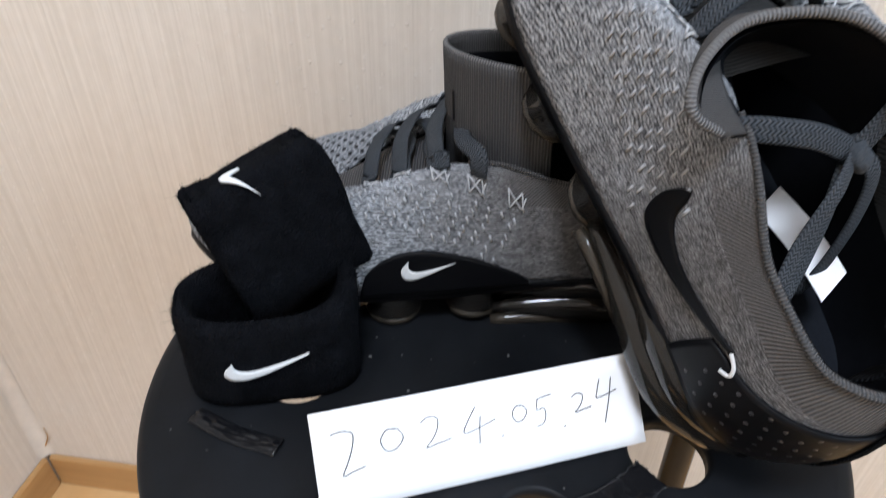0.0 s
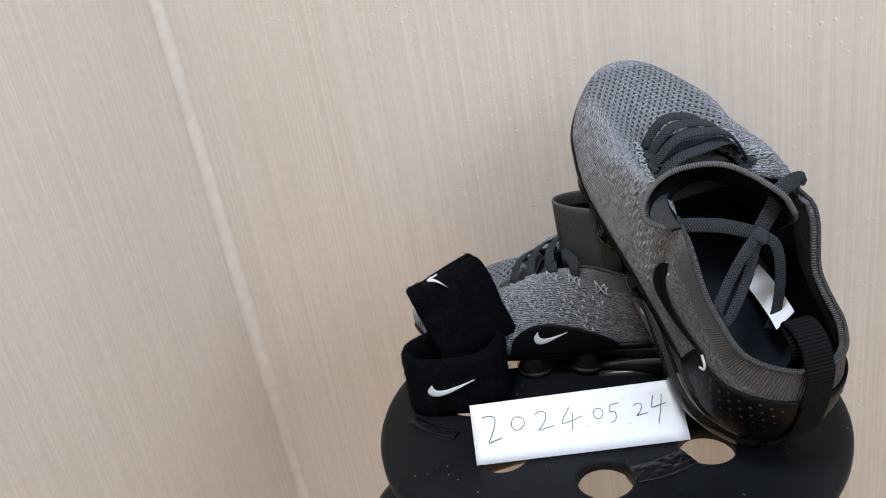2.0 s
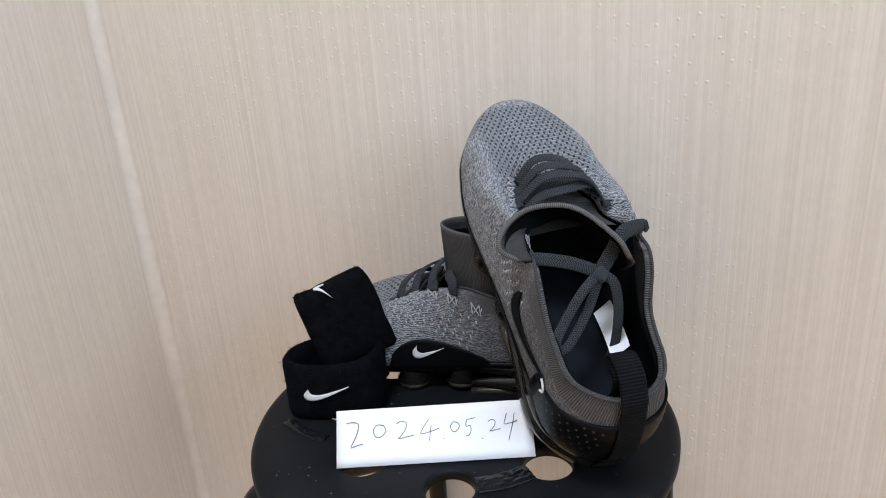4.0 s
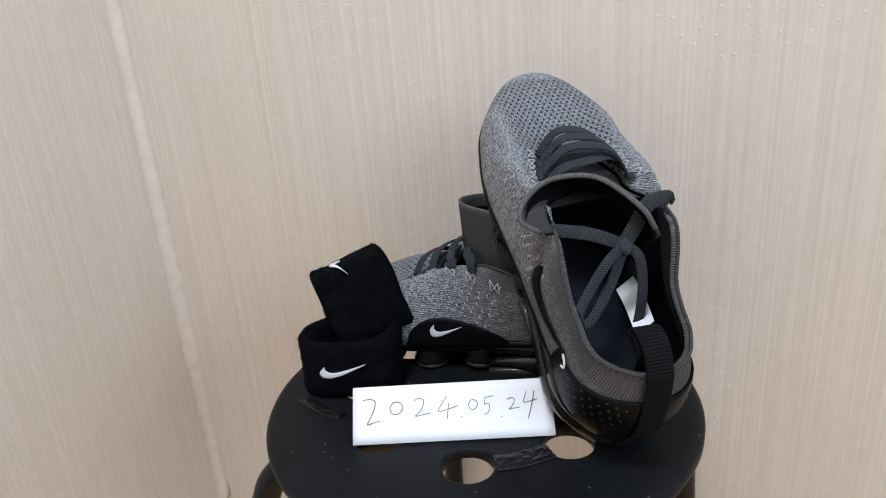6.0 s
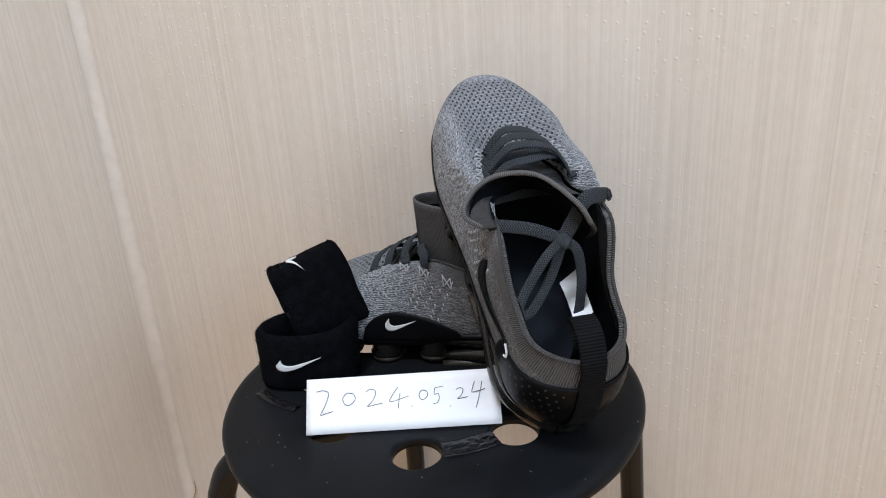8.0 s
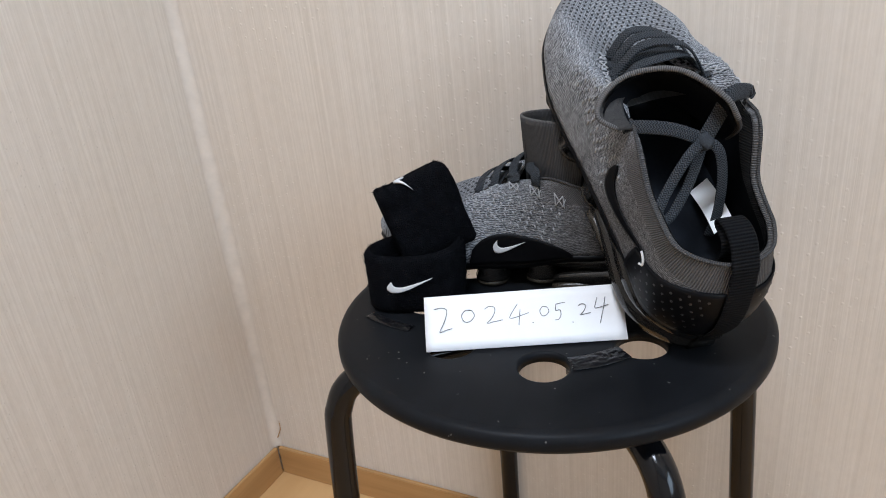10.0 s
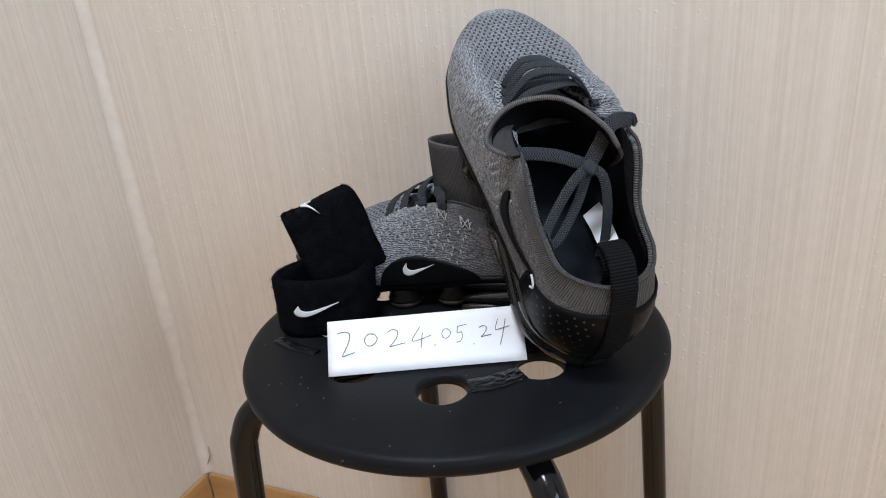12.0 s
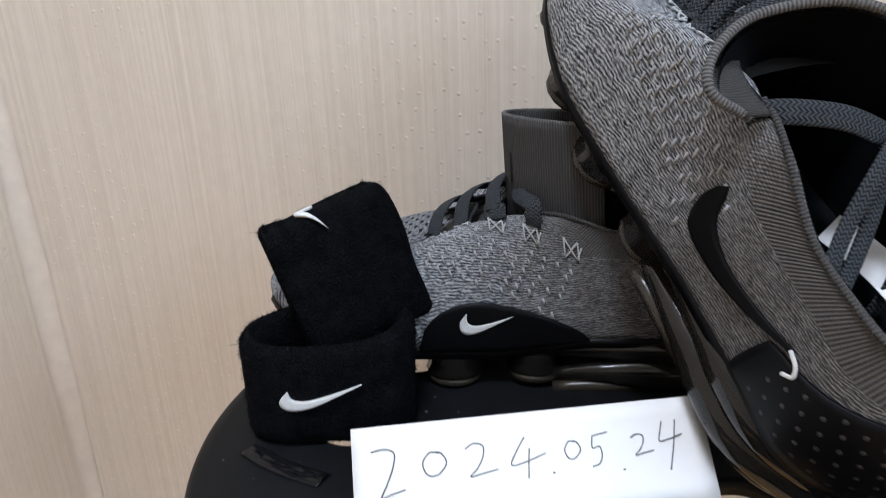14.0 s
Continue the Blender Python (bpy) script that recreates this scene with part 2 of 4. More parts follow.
BLACK_FILM = plain("black_film", (0.004, 0.004, 0.0047), 0.42, 0, 0.2, 200, 0.1, 0.09)
WEBBING = woven("black_webbing", (0.0025, 0.0025, 0.003), (0.009, 0.0095, 0.0105), 0.0020, 0.0, 0.08)
LACE = woven("lace_weave", (0.010, 0.011, 0.0125), (0.056, 0.062, 0.070), 0.0017, 1.0)
WHITE_YARN = plain("white_yarn", (0.62, 0.62, 0.62), 0.8, 0, 0.12, 600, 0.2, 0.2)
STITCH = plain("pale_stitch_yarn", (0.38, 0.385, 0.395), 0.8, 0, 0.15, 600, 0.2, 0.2)
GREY_YARN = plain("grey_yarn", (0.33, 0.335, 0.345), 0.8, 0, 0.2, 600, 0.2, 0.2)
SMOKY = smoky("smoky_air_sole", (0.022, 0.0195, 0.017), 0.10, 0.2)
SMOKY_RIM = smoky("amber_outsole", (0.060, 0.049, 0.037), 0.22)
TERRY = terry("black_terry", (0.004, 0.0043, 0.0055))
PAPER = plain("white_paper", (0.83, 0.83, 0.84), 0.75, 0, 0.02, 200, 0.05)
PENCIL = plain("pencil_mark", (0.09, 0.09, 0.095), 0.6, 0, 0.3, 900, 0.0)
TAPE = plain("black_tape", (0.005, 0.005, 0.006), 0.28, 0, 0.3, 120, 0.3, 0.30)
GLASS = smoky("window_glass", (0.9, 0.9, 0.9), 0.02)
WHITE_PAINT = plain("white_paint", (0.78, 0.77, 0.74), 0.5, 0, 0.04, 40, 0.05)


# ---- mesh helpers ----
def finish(bm, name, mat, smooth=True):
    me = bpy.data.meshes.new(name)
    bm.to_mesh(me)
    bm.free()
    for mm in (mat if isinstance(mat, (list, tuple)) else [mat]):
        me.materials.append(mm)
    if smooth:
        for poly in me.polygons:
            poly.use_smooth = True
    return me


def part(name, bm, mat, parent=None, label="", smooth=True):
    ob = new(name, finish(bm, name, mat, smooth))
    ob.parent = parent
    if label:
        ob["label"] = label
    return ob


def box(x0, x1, y0, y1, z0, z1, bevel=0.0):
    bm = bmesh.new()
    vs = [bm.verts.new((x, y, z)) for x in (x0, x1) for y in (y0, y1) for z in (z0, z1)]
    for f in ((0, 1, 3, 2), (4, 6, 7, 5), (0, 4, 5, 1), (2, 3, 7, 6), (0, 2, 6, 4), (1, 5, 7, 3)):
        bm.faces.new([vs[i] for i in f])
    bmesh.ops.recalc_face_normals(bm, faces=bm.faces)
    if bevel:
        bmesh.ops.bevel(bm, geom=bm.edges[:], offset=bevel, segments=2, affect="EDGES")
    return bm


def spline(points, n):
    """Catmull-Rom through the points, n samples a span."""
    ps = [Vector(p) for p in points]
    ps = [2 * ps[0] - ps[1]] + ps + [2 * ps[-1] - ps[-2]]
    out = []
    for i in range(1, len(ps) - 2):
        a, b, c, d = ps[i - 1:i + 3]
        for k in range(n):
            t = k / n
            out.append(0.5 * (2 * b + (c - a) * t + (2 * a - 5 * b + 4 * c - d) * t * t + (3 * b - a - 3 * c + d) * t ** 3))
    out.append(ps[-2])
    return out


def tube(path, radius, sides=16, bm=None, cap=True):
    bm = bm or bmesh.new()
    rings, up = [], Vector((0.31, 0.22, 0.92))
    for i, p in enumerate(path):
        d = (path[min(i + 1, len(path) - 1)] - path[max(i - 1, 0)]).normalized()
        a = d.cross(up)
        a = a.normalized() if a.length > 1e-5 else d.orthogonal().normalized()
        b = d.cross(a).normalized()
        up = a.cross(d)
        r = radius(i / (len(path) - 1)) if callable(radius) else radius
        rings.append([bm.verts.new(p + r * (a * math.cos(k) + b * math.sin(k))) for k in [2 * math.pi * j / sides for j in range(sides)]])
    lay, run = bm.loops.layers.uv.verify(), 0.0
    for i, (r0, r1) in enumerate(zip(rings, rings[1:])):
        step = (path[i + 1] - path[i]).length
        for j in range(sides):
            fc = bm.faces.new((r0[j], r0[(j + 1) % sides], r1[(j + 1) % sides], r1[j]))
            for lp, uu, k in zip(fc.loops, (run, run, run + step, run + step), (j, j + 1, j + 1, j)):
                lp[lay].uv = (uu, 0.001 * k)
        run += step
    if cap:
        bm.faces.new(rings[0][::-1])
        bm.faces.new(rings[-1])
    bmesh.ops.recalc_face_normals(bm, faces=bm.faces)
    return bm


def ribbon(path, normals, width, thick, bm=None):
    """A flat woven band along path with a slightly rounded section."""
    bm = bm or bmesh.new()
    section = [(-0.5, 0), (-0.42, 0.5), (-0.15, 0.62), (0.15, 0.62), (0.42, 0.5), (0.5, 0), (0.42, -0.5), (-0.42, -0.5)]
    rings = []
    for i, p in enumerate(path):
        d = (path[min(i + 1, len(path) - 1)] - path[max(i - 1, 0)]).normalized()
        n = Vector(normals[i] if isinstance(normals, list) else normals)
        side = d.cross(n)
        side = side.normalized() if side.length > 1e-6 else d.orthogonal().normalized()
        up = side.cross(d).normalized()
        rings.append([bm.verts.new(p + side * (a * width) + up * (b * thick)) for a, b in section])
    k = len(section)
    lay, run = bm.loops.layers.uv.verify(), 0.0
    for i, (r0, r1) in enumerate(zip(rings, rings[1:])):
        step = (path[i + 1] - path[i]).length
        for j in range(k):
            fc = bm.faces.new((r0[j], r0[(j + 1) % k], r1[(j + 1) % k], r1[j]))
            for lp, uu, q in zip(fc.loops, (run, run, run + step, run + step), (j, (j + 1) % k, (j + 1) % k, j)):
                lp[lay].uv = (uu, (section[q][0] + 1) * width)
        run += step
    bm.faces.new(rings[0][::-1])
    bm.faces.new(rings[-1])
    bmesh.ops.recalc_face_normals(bm, faces=bm.faces)
    return bm


def empty(name, m, label, category, group=""):
    ob = new(name)
    ob.empty_display_size = 0.05
    ob.matrix_world = m
    return tagged(ob, label, category, group)


# ---- room ----
def structure(name, bm, mat, label):
    return tagged(part(name, bm, mat, None, "", False), label, name.split("_")[0], "", "structure")


structure("floor", box(WALL_X - 0.1, ROOM_X + 0.1, ROOM_Y - 0.1, WALL_Y + 0.1, -0.1, 0.0), FLOOR_WOOD, "light brown wood-grain floor boards")
structure("wall_north", box(WALL_X - 0.1, ROOM_X + 0.1, WALL_Y, WALL_Y + 0.1, 0.0, ROOM_H), WALLPAPER, "cream wallpaper with fine vertical ribs behind the stool")
structure("wall_west", box(WALL_X - 0.1, WALL_X, ROOM_Y, WALL_Y, 0.0, ROOM_H), WALLPAPER, "cream ribbed wallpaper wall meeting in a corner")
structure("wall_south", box(WALL_X - 0.1, ROOM_X + 0.1, ROOM_Y - 0.1, ROOM_Y, 0.0, ROOM_H), WALLPAPER, "plain cream wallpaper wall closing the room")
structure("ceiling", box(WALL_X - 0.1, ROOM_X + 0.1, ROOM_Y - 0.1, WALL_Y + 0.1, ROOM_H, ROOM_H + 0.1), CEILING, "plain off-white ceiling")
# Unseen east wall with an assumed window opening, made for the daylight lamp.
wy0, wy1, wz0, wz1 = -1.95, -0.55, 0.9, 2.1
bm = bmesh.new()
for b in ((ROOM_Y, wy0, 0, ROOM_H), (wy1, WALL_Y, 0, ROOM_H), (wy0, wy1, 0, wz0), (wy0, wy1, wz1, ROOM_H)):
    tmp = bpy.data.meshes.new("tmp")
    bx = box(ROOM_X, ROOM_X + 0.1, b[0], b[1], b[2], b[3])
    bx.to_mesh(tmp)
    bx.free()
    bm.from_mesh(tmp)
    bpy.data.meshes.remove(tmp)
structure("wall_east", bm, WALLPAPER, "unseen plain cream wallpaper wall with an assumed window")
win = tagged(part("unseen_window_1", box(ROOM_X + 0.058, ROOM_X + 0.062, wy0, wy1, wz0, wz1), GLASS, None, "", False), "assumed clear window out of view, source for the daylight", "window", "", "structure")
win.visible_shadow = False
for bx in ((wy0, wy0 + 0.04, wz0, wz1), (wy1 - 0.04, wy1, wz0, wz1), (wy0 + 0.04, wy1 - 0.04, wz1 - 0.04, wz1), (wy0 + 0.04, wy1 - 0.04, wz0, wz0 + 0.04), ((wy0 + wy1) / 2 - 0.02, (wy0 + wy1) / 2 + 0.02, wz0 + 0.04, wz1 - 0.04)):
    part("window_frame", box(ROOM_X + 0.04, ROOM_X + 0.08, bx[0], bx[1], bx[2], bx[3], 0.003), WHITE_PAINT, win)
# Assumed fixture out of view, a body for the top lamp.
lampbody = empty("unseen_ceiling_light", pose(0.0, -0.80, ROOM_H), "assumed flat round white ceiling light, out of view", "ceiling light")
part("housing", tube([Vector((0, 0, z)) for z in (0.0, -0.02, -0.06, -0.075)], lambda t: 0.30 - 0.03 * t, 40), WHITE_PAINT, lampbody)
BASE_H = 0.05
structure("baseboard_north", box(WALL_X + 0.007, ROOM_X, WALL_Y - 0.007, WALL_Y - 0.0002, 0.0, BASE_H, 0.0012), TRIM_WOOD, "brown wood-grain baseboard along the wall")
structure("baseboard_west", box(WALL_X + 0.0002, WALL_X + 0.007, ROOM_Y, WALL_Y - 0.0075, 0.0, BASE_H, 0.0012), TRIM_WOOD, "brown wood-grain baseboard meeting in the corner")

SEAM_R = 0.013


def corner_seam():
    """Concave corner fillet added to catch light, a little uneven up its height."""
    bm, rows = bmesh.new(), []
    for k in range(61):
        zz = lerp_z(BASE_H, ROOM_H, k / 60)
        r = SEAM_R * (1 + 0.22 * noise.noise(Vector((0.3, 0.7, zz * 9))))
        rows.append([bm.verts.new((WALL_X + 0.0004 + r * (1 - math.sin(a)), WALL_Y - 0.0004 - r * (1 - math.cos(a)), zz)) for a in [math.pi / 2 * j / 8 for j in range(9)]])
    for a, b in zip(rows, rows[1:]):
        for j in range(8):
            bm.faces.new((a[j], a[j + 1], b[j + 1], b[j]))
    bmesh.ops.recalc_face_normals(bm, faces=bm.faces)
    return bm


def lerp_z(a, b, t):
    return a + (b - a) * t


tagged(part("trim_corner_seam", corner_seam(), SEAM), "wallpaper-toned fillet added so the rounded wall corner catches light", "trim", "", "structure")
bm = bmesh.new()
tube(spline([(WALL_X + 0.004, WALL_Y - 0.0015, BASE_H + 0.012), (WALL_X + 0.011, WALL_Y - 0.002, BASE_H + 0.024), (WALL_X + 0.017, WALL_Y - 0.0025, BASE_H + 0.036), (WALL_X + 0.0185, WALL_Y - 0.003, BASE_H + 0.052)], 5), lambda t: 0.0009 * (1 - 0.7 * t) + 0.0002, 6, bm)
tagged(part("torn_wallpaper_edge", bm, TRIM_WOOD), "torn curled sliver of wallpaper in the corner", "tear", "", "structure")


# ---- stool ----
SEAT_Z, SEAT_R = 0.458, 0.168
HOLE_R, HOLE_RING, HOLE_TURN = 0.0172, 0.0945, -74.0
LEG_TURNS = (-141.0, -50.0, 34.0, 124.0)


def seat_mesh():
    bm = bmesh.new()
    n = 128

    def loop(cx, cy, r, z, k):
        return [bm.verts.new((cx + r * math.cos(2 * math.pi * i / k), cy + r * math.sin(2 * math.pi * i / k), z)) for i in range(k)]

    def skin(a, b):
        k = len(a)
        for i in range(k):
            bm.faces.new((a[i], a[(i + 1) % k], b[(i + 1) % k], b[i]))

    def edges(l):
        return [bm.edges.get((l[i], l[(i + 1) % len(l)])) or bm.edges.new((l[i], l[(i + 1) % len(l)])) for i in range(len(l))]

    profile = [(SEAT_R - e, z) for e, z in ((0.0080, 0.0), (0.0040, -0.0006), (0.0015, -0.0022), (0.0, -0.0050), (0.0, -0.0100), (0.0010, -0.0122), (0.0028, -0.0118), (0.0030, -0.0060), (0.0100, -0.0045))]
    rings = [loop(0, 0, r, SEAT_Z + z, n) for r, z in profile]
    for a, b in zip(rings, rings[1:]):
        skin(a, b)
    top, low = edges(rings[0]), edges(rings[-1])
    for k in range(8):
        a = radians(HOLE_TURN + 45 * k)
        cx, cy = HOLE_RING * math.cos(a), HOLE_RING * math.sin(a)
        hp = [(HOLE_R + 0.0022, 0.0), (HOLE_R + 0.0008, -0.0006), (HOLE_R, -0.0022), (HOLE_R, -0.0075), (HOLE_R + 0.0022, -0.0045)]
        hs = [loop(cx, cy, r, SEAT_Z + z, 40) for r, z in hp]
        for u, v in zip(hs, hs[1:]):
            skin(u, v)
        top += edges(hs[0])
        low += edges(hs[-1])
    bmesh.ops.triangle_fill(bm, use_beauty=True, edges=top)
    bmesh.ops.triangle_fill(bm, use_beauty=True, edges=low)
    bmesh.ops.recalc_face_normals(bm, faces=bm.faces)
    return bm


def build_stool():
    stool = empty("stool", pose(0, 0, 0), "black steel stool with a round pierced seat beside the wall", "stool")
    seat = part("seat", seat_mesh(), SEAT, stool, "scuffed black round seat with a ring of holes")
    for poly in seat.data.polygons:
        poly.use_smooth = abs(poly.normal.z) < 0.999
    for turn in LEG_TURNS:
        a = radians(turn)
        c, s = math.cos(a), math.sin(a)
        prof = [(0.060, 0.4420), (0.118, 0.4420), (0.148, 0.4400), (0.166, 0.4310), (0.175, 0.4150), (0.179, 0.3920), (0.186, 0.28), (0.194, 0.14), (0.201, 0.012)]
        pts = spline([(r * c, r * s, z - 0.011) for r, z in prof], 8)
        leg = part("leg", tube(pts, 0.0108, 20), LEG, stool, "glossy black bent tube leg")
        foot = bmesh.new()
        tube([Vector((0.2005 * c, 0.2005 * s, z)) for z in (0.0, 0.004, 0.016, 0.018)], 0.0128, 16, foot)
        part("foot_cap", foot, RUBBER, leg)
    return stool


build_stool()


# ---- shoes ----
L = 0.285
SOLE_TOP = 0.023


def lerp(a, b, t):
    return a + (b - a) * t


def table(rows, s):
    for (s0, v0), (s1, v1) in zip(rows, rows[1:]):
        if s <= s1:
            t = max(0.0, (s - s0) / (s1 - s0))
            t = t * t * (3 - 2 * t)
            return lerp(v0, v1, t)
    return rows[-1][1]


def half_width(s):
    w = table([(0, 0.0385), (0.15, 0.0385), (0.40, 0.0435), (0.70, 0.053), (0.82, 0.051), (1.0, 0.043)], s)
    if s < 0.13:
        w *= math.sqrt(max(0, 1 - (1 - s / 0.13) ** 2))
    if s > 0.74:
        w *= max(0, 1 - ((s - 0.74) / 0.26) ** 2.4) ** 0.42
    return w


def sole_z(s):
    return SOLE_TOP + 0.019 * max(0, (s - 0.66) / 0.34) ** 2 + table([(0.0, 0.011), (0.30, 0.008), (0.50, 0.0), (1.0, 0.0)], s)


def rim(theta):
    """Foot opening and lacing throat as one loop; theta 0 at the heel, pi at the throat's front."""
    f = (1 - math.cos(theta)) / 2
    return rim_at(lerp(0.080, 0.700, f ** 1.15), 1 if math.sin(theta) >= 0 else -1)


def rim_at(s, side):
    w = table([(0.030, 0.032), (0.20, 0.0355), (0.36, 0.0375), (0.44, 0.0355), (0.56, 0.0275), (0.66, 0.021), (0.70, 0.018)], s)
    if s < 0.18:
        w *= math.sqrt(max(0, 1 - (1 - (s - 0.080) / 0.10) ** 2))
    if s > 0.66:
        w *= math.sqrt(max(0, 1 - ((s - 0.66) / 0.04) ** 2))
    z = table([(0.080, 0.095), (0.15, 0.089), (0.26, 0.086), (0.40, 0.096), (0.46, 0.095), (0.56, 0.080), (0.70, 0.063)], s)
    if side < 0:
        z += table([(0.080, 0.0), (0.25, 0.006), (0.38, 0.015), (0.44, 0.010), (0.50, 0.0)], s)
        w *= table([(0.080, 0.97), (0.20, 0.84), (0.36, 0.93), (0.46, 1.0)], s)
    return Vector((s * L, w * side, z))


def surf(theta, v):
    """The upper's skin, v 0 at the sole, 1 at the opening."""
    s = (1 - math.cos(theta)) / 2
    sign = 1 if math.sin(theta) >= 0 else -1
    p = Vector((s * L, half_width(s) * sign, sole_z(s)))
    q = rim(theta)
    flat = Vector((p.x - q.x, p.y - q.y, 0))
    out = flat.normalized() if flat.length > 1e-6 else Vector((-1, 0, 0))
    dz = q.z - p.z
    front = table([(0.45, 0.0), (0.75, 1.0)], s)
    c1 = p + out * lerp(0.005, 0.004, front) + Vector((0, 0, dz * lerp(0.45, 0.75, front)))
    c2 = q + flat * lerp(0.46, 0.54, front) - Vector((0, 0, dz * lerp(0.22, -0.02, front)))
    u = 1 - v
    return u ** 3 * p + 3 * u * u * v * c1 + 3 * u * v * v * c2 + v ** 3 * q


def surf_n(theta, v):
    e = 0.004
    a = surf(theta + e, v) - surf(theta - e, v)
    b = surf(theta, min(1, v + e)) - surf(theta, max(0, v - e))
    n = a.cross(b)
    return n.normalized() if n.length > 1e-12 else Vector((0, 0, 1))


def skin_rows(side):
    """Down each line of the skin from the opening: theta and a list of v, distance and x."""
    rows = []
    for i in range(2, 119):
        th = side * math.pi * i / 120
        q = rim(th)
        pts = [(1 - 0.02 * k, surf(th, 1 - 0.02 * k)) for k in range(48)]
        rows.append((th, [(v, (p - q).length, p.x) for v, p in pts]))
    return rows


SKIN = {1: skin_rows(1), -1: skin_rows(-1)}


def below_rim(s, side, d):
    """theta and v of the place on the skin d metres down from the opening's edge, s of the length from the heel."""
    last = None
    for th, line in SKIN[side]:
        v, x = line[-1][0], line[-1][2]
        for (v0, d0, x0), (v1, d1, x1) in zip(line, line[1:]):
            if d1 >= d:
                k = (d - d0) / (d1 - d0)
                v, x = lerp(v0, v1, k), lerp(x0, x1, k)
                break
        if last and x >= s * L:
            k = (s * L - last[2]) / max(1e-6, x - last[2])
            k = max(0.0, min(1.0, k))
            return lerp(last[0], th, k), lerp(last[1], v, k)
        last = (th, v, x)
    return last[0], last[1]


def anchor(x, side, d, lift=0.0014):
    """A place on the skin beside the eyelet at x."""
    th, v = below_rim(x / L, side, d)
    return tuple(surf(th, v) + surf_n(th, v) * FLIP * lift)


def at_x(x, side):
    """The theta at which the sole's edge stands x metres from the heel."""
    return side * math.acos(max(-1, min(1, 1 - 2 * x / L)))


def grid(f, nu, nv, close_u=False, uv=None):
    bm = bmesh.new()
    lay = bm.loops.layers.uv.new("UVMap") if uv else None
    rows = [[bm.verts.new(f(i / nu, j / nv)) for j in range(nv + 1)] for i in range(nu if close_u else nu + 1)]
    for i in range(nu):
        a, b = rows[i], rows[(i + 1) % len(rows)]
        for j in range(nv):
            fc = bm.faces.new((a[j], b[j], b[j + 1], a[j + 1]))
            if uv:
                for lp, (ii, jj) in zip(fc.loops, ((i, j), (i + 1, j), (i + 1, j + 1), (i, j + 1))):
                    lp[lay].uv = uv(ii / nu, jj / nv)
    bmesh.ops.recalc_face_normals(bm, faces=bm.faces)
    return bm


def decal(f, nu, nv, mat, name, parent, label="", lift=0.0010, thick=0.0008):
    """A thin film on the skin: f gives (theta, v)."""
    def g(a, b):
        th, v = f(a, b)
        return surf(th, v) + surf_n(th, v) * lift * FLIP
    ob = part(name, grid(g, nu, nv), mat, parent, label)
    sol = ob.modifiers.new("thickness", "SOLIDIFY")
    sol.thickness, sol.offset = thick, 0
    return ob


FLIP = 1 if (surf_n(1.5, 0.5).y > 0) else -1


TICK_TOP = spline([(0.10, 0.86, 0), (0.15, 0.52, 0), (0.30, 0.42, 0), (0.58, 0.60, 0), (1.0, 0.98, 0)], 10)
TICK_LOW = spline([(0.10, 0.86, 0), (0.0, 0.42, 0), (0.10, 0.08, 0), (0.40, 0.20, 0), (1.0, 0.98, 0)], 10)


def tick(t, v0, length, height, b):
    """A curved check mark in unit space: t along it, b across it."""
    i = round(t * (len(TICK_TOP) - 1))
    p = TICK_LOW[i].lerp(TICK_TOP[i], b)
    return p.x * length, v0 + height * (p.y - 0.45)


MEDIAL_MARK = spline([(0.124, 0.62, 0.05), (0.118, 0.52, 0.15), (0.106, 0.37, 0.19), (0.088, 0.31, 0.13), (0.066, 0.36, 0.075), (0.050, 0.46, 0.03)], 8)


TONGUE_BASE = [(0.108, -0.027, 0.086), (0.126, -0.022, 0.082), (0.152, -0.004, 0.078), (0.152, 0.020, 0.085), (0.143, 0.0350, 0.0925), (0.130, 0.0385, 0.0950), (0.1195, 0.0370, 0.0955)]
TONGUE_RIM = [(0.104, -0.017, 0.117), (0.1156, -0.0080, 0.1255), (0.1405, 0.010, 0.1215), (0.150, 0.033, 0.1095), (0.143, 0.050, 0.1025), (0.130, 0.0565, 0.0975), (0.1205, 0.043, 0.094)]


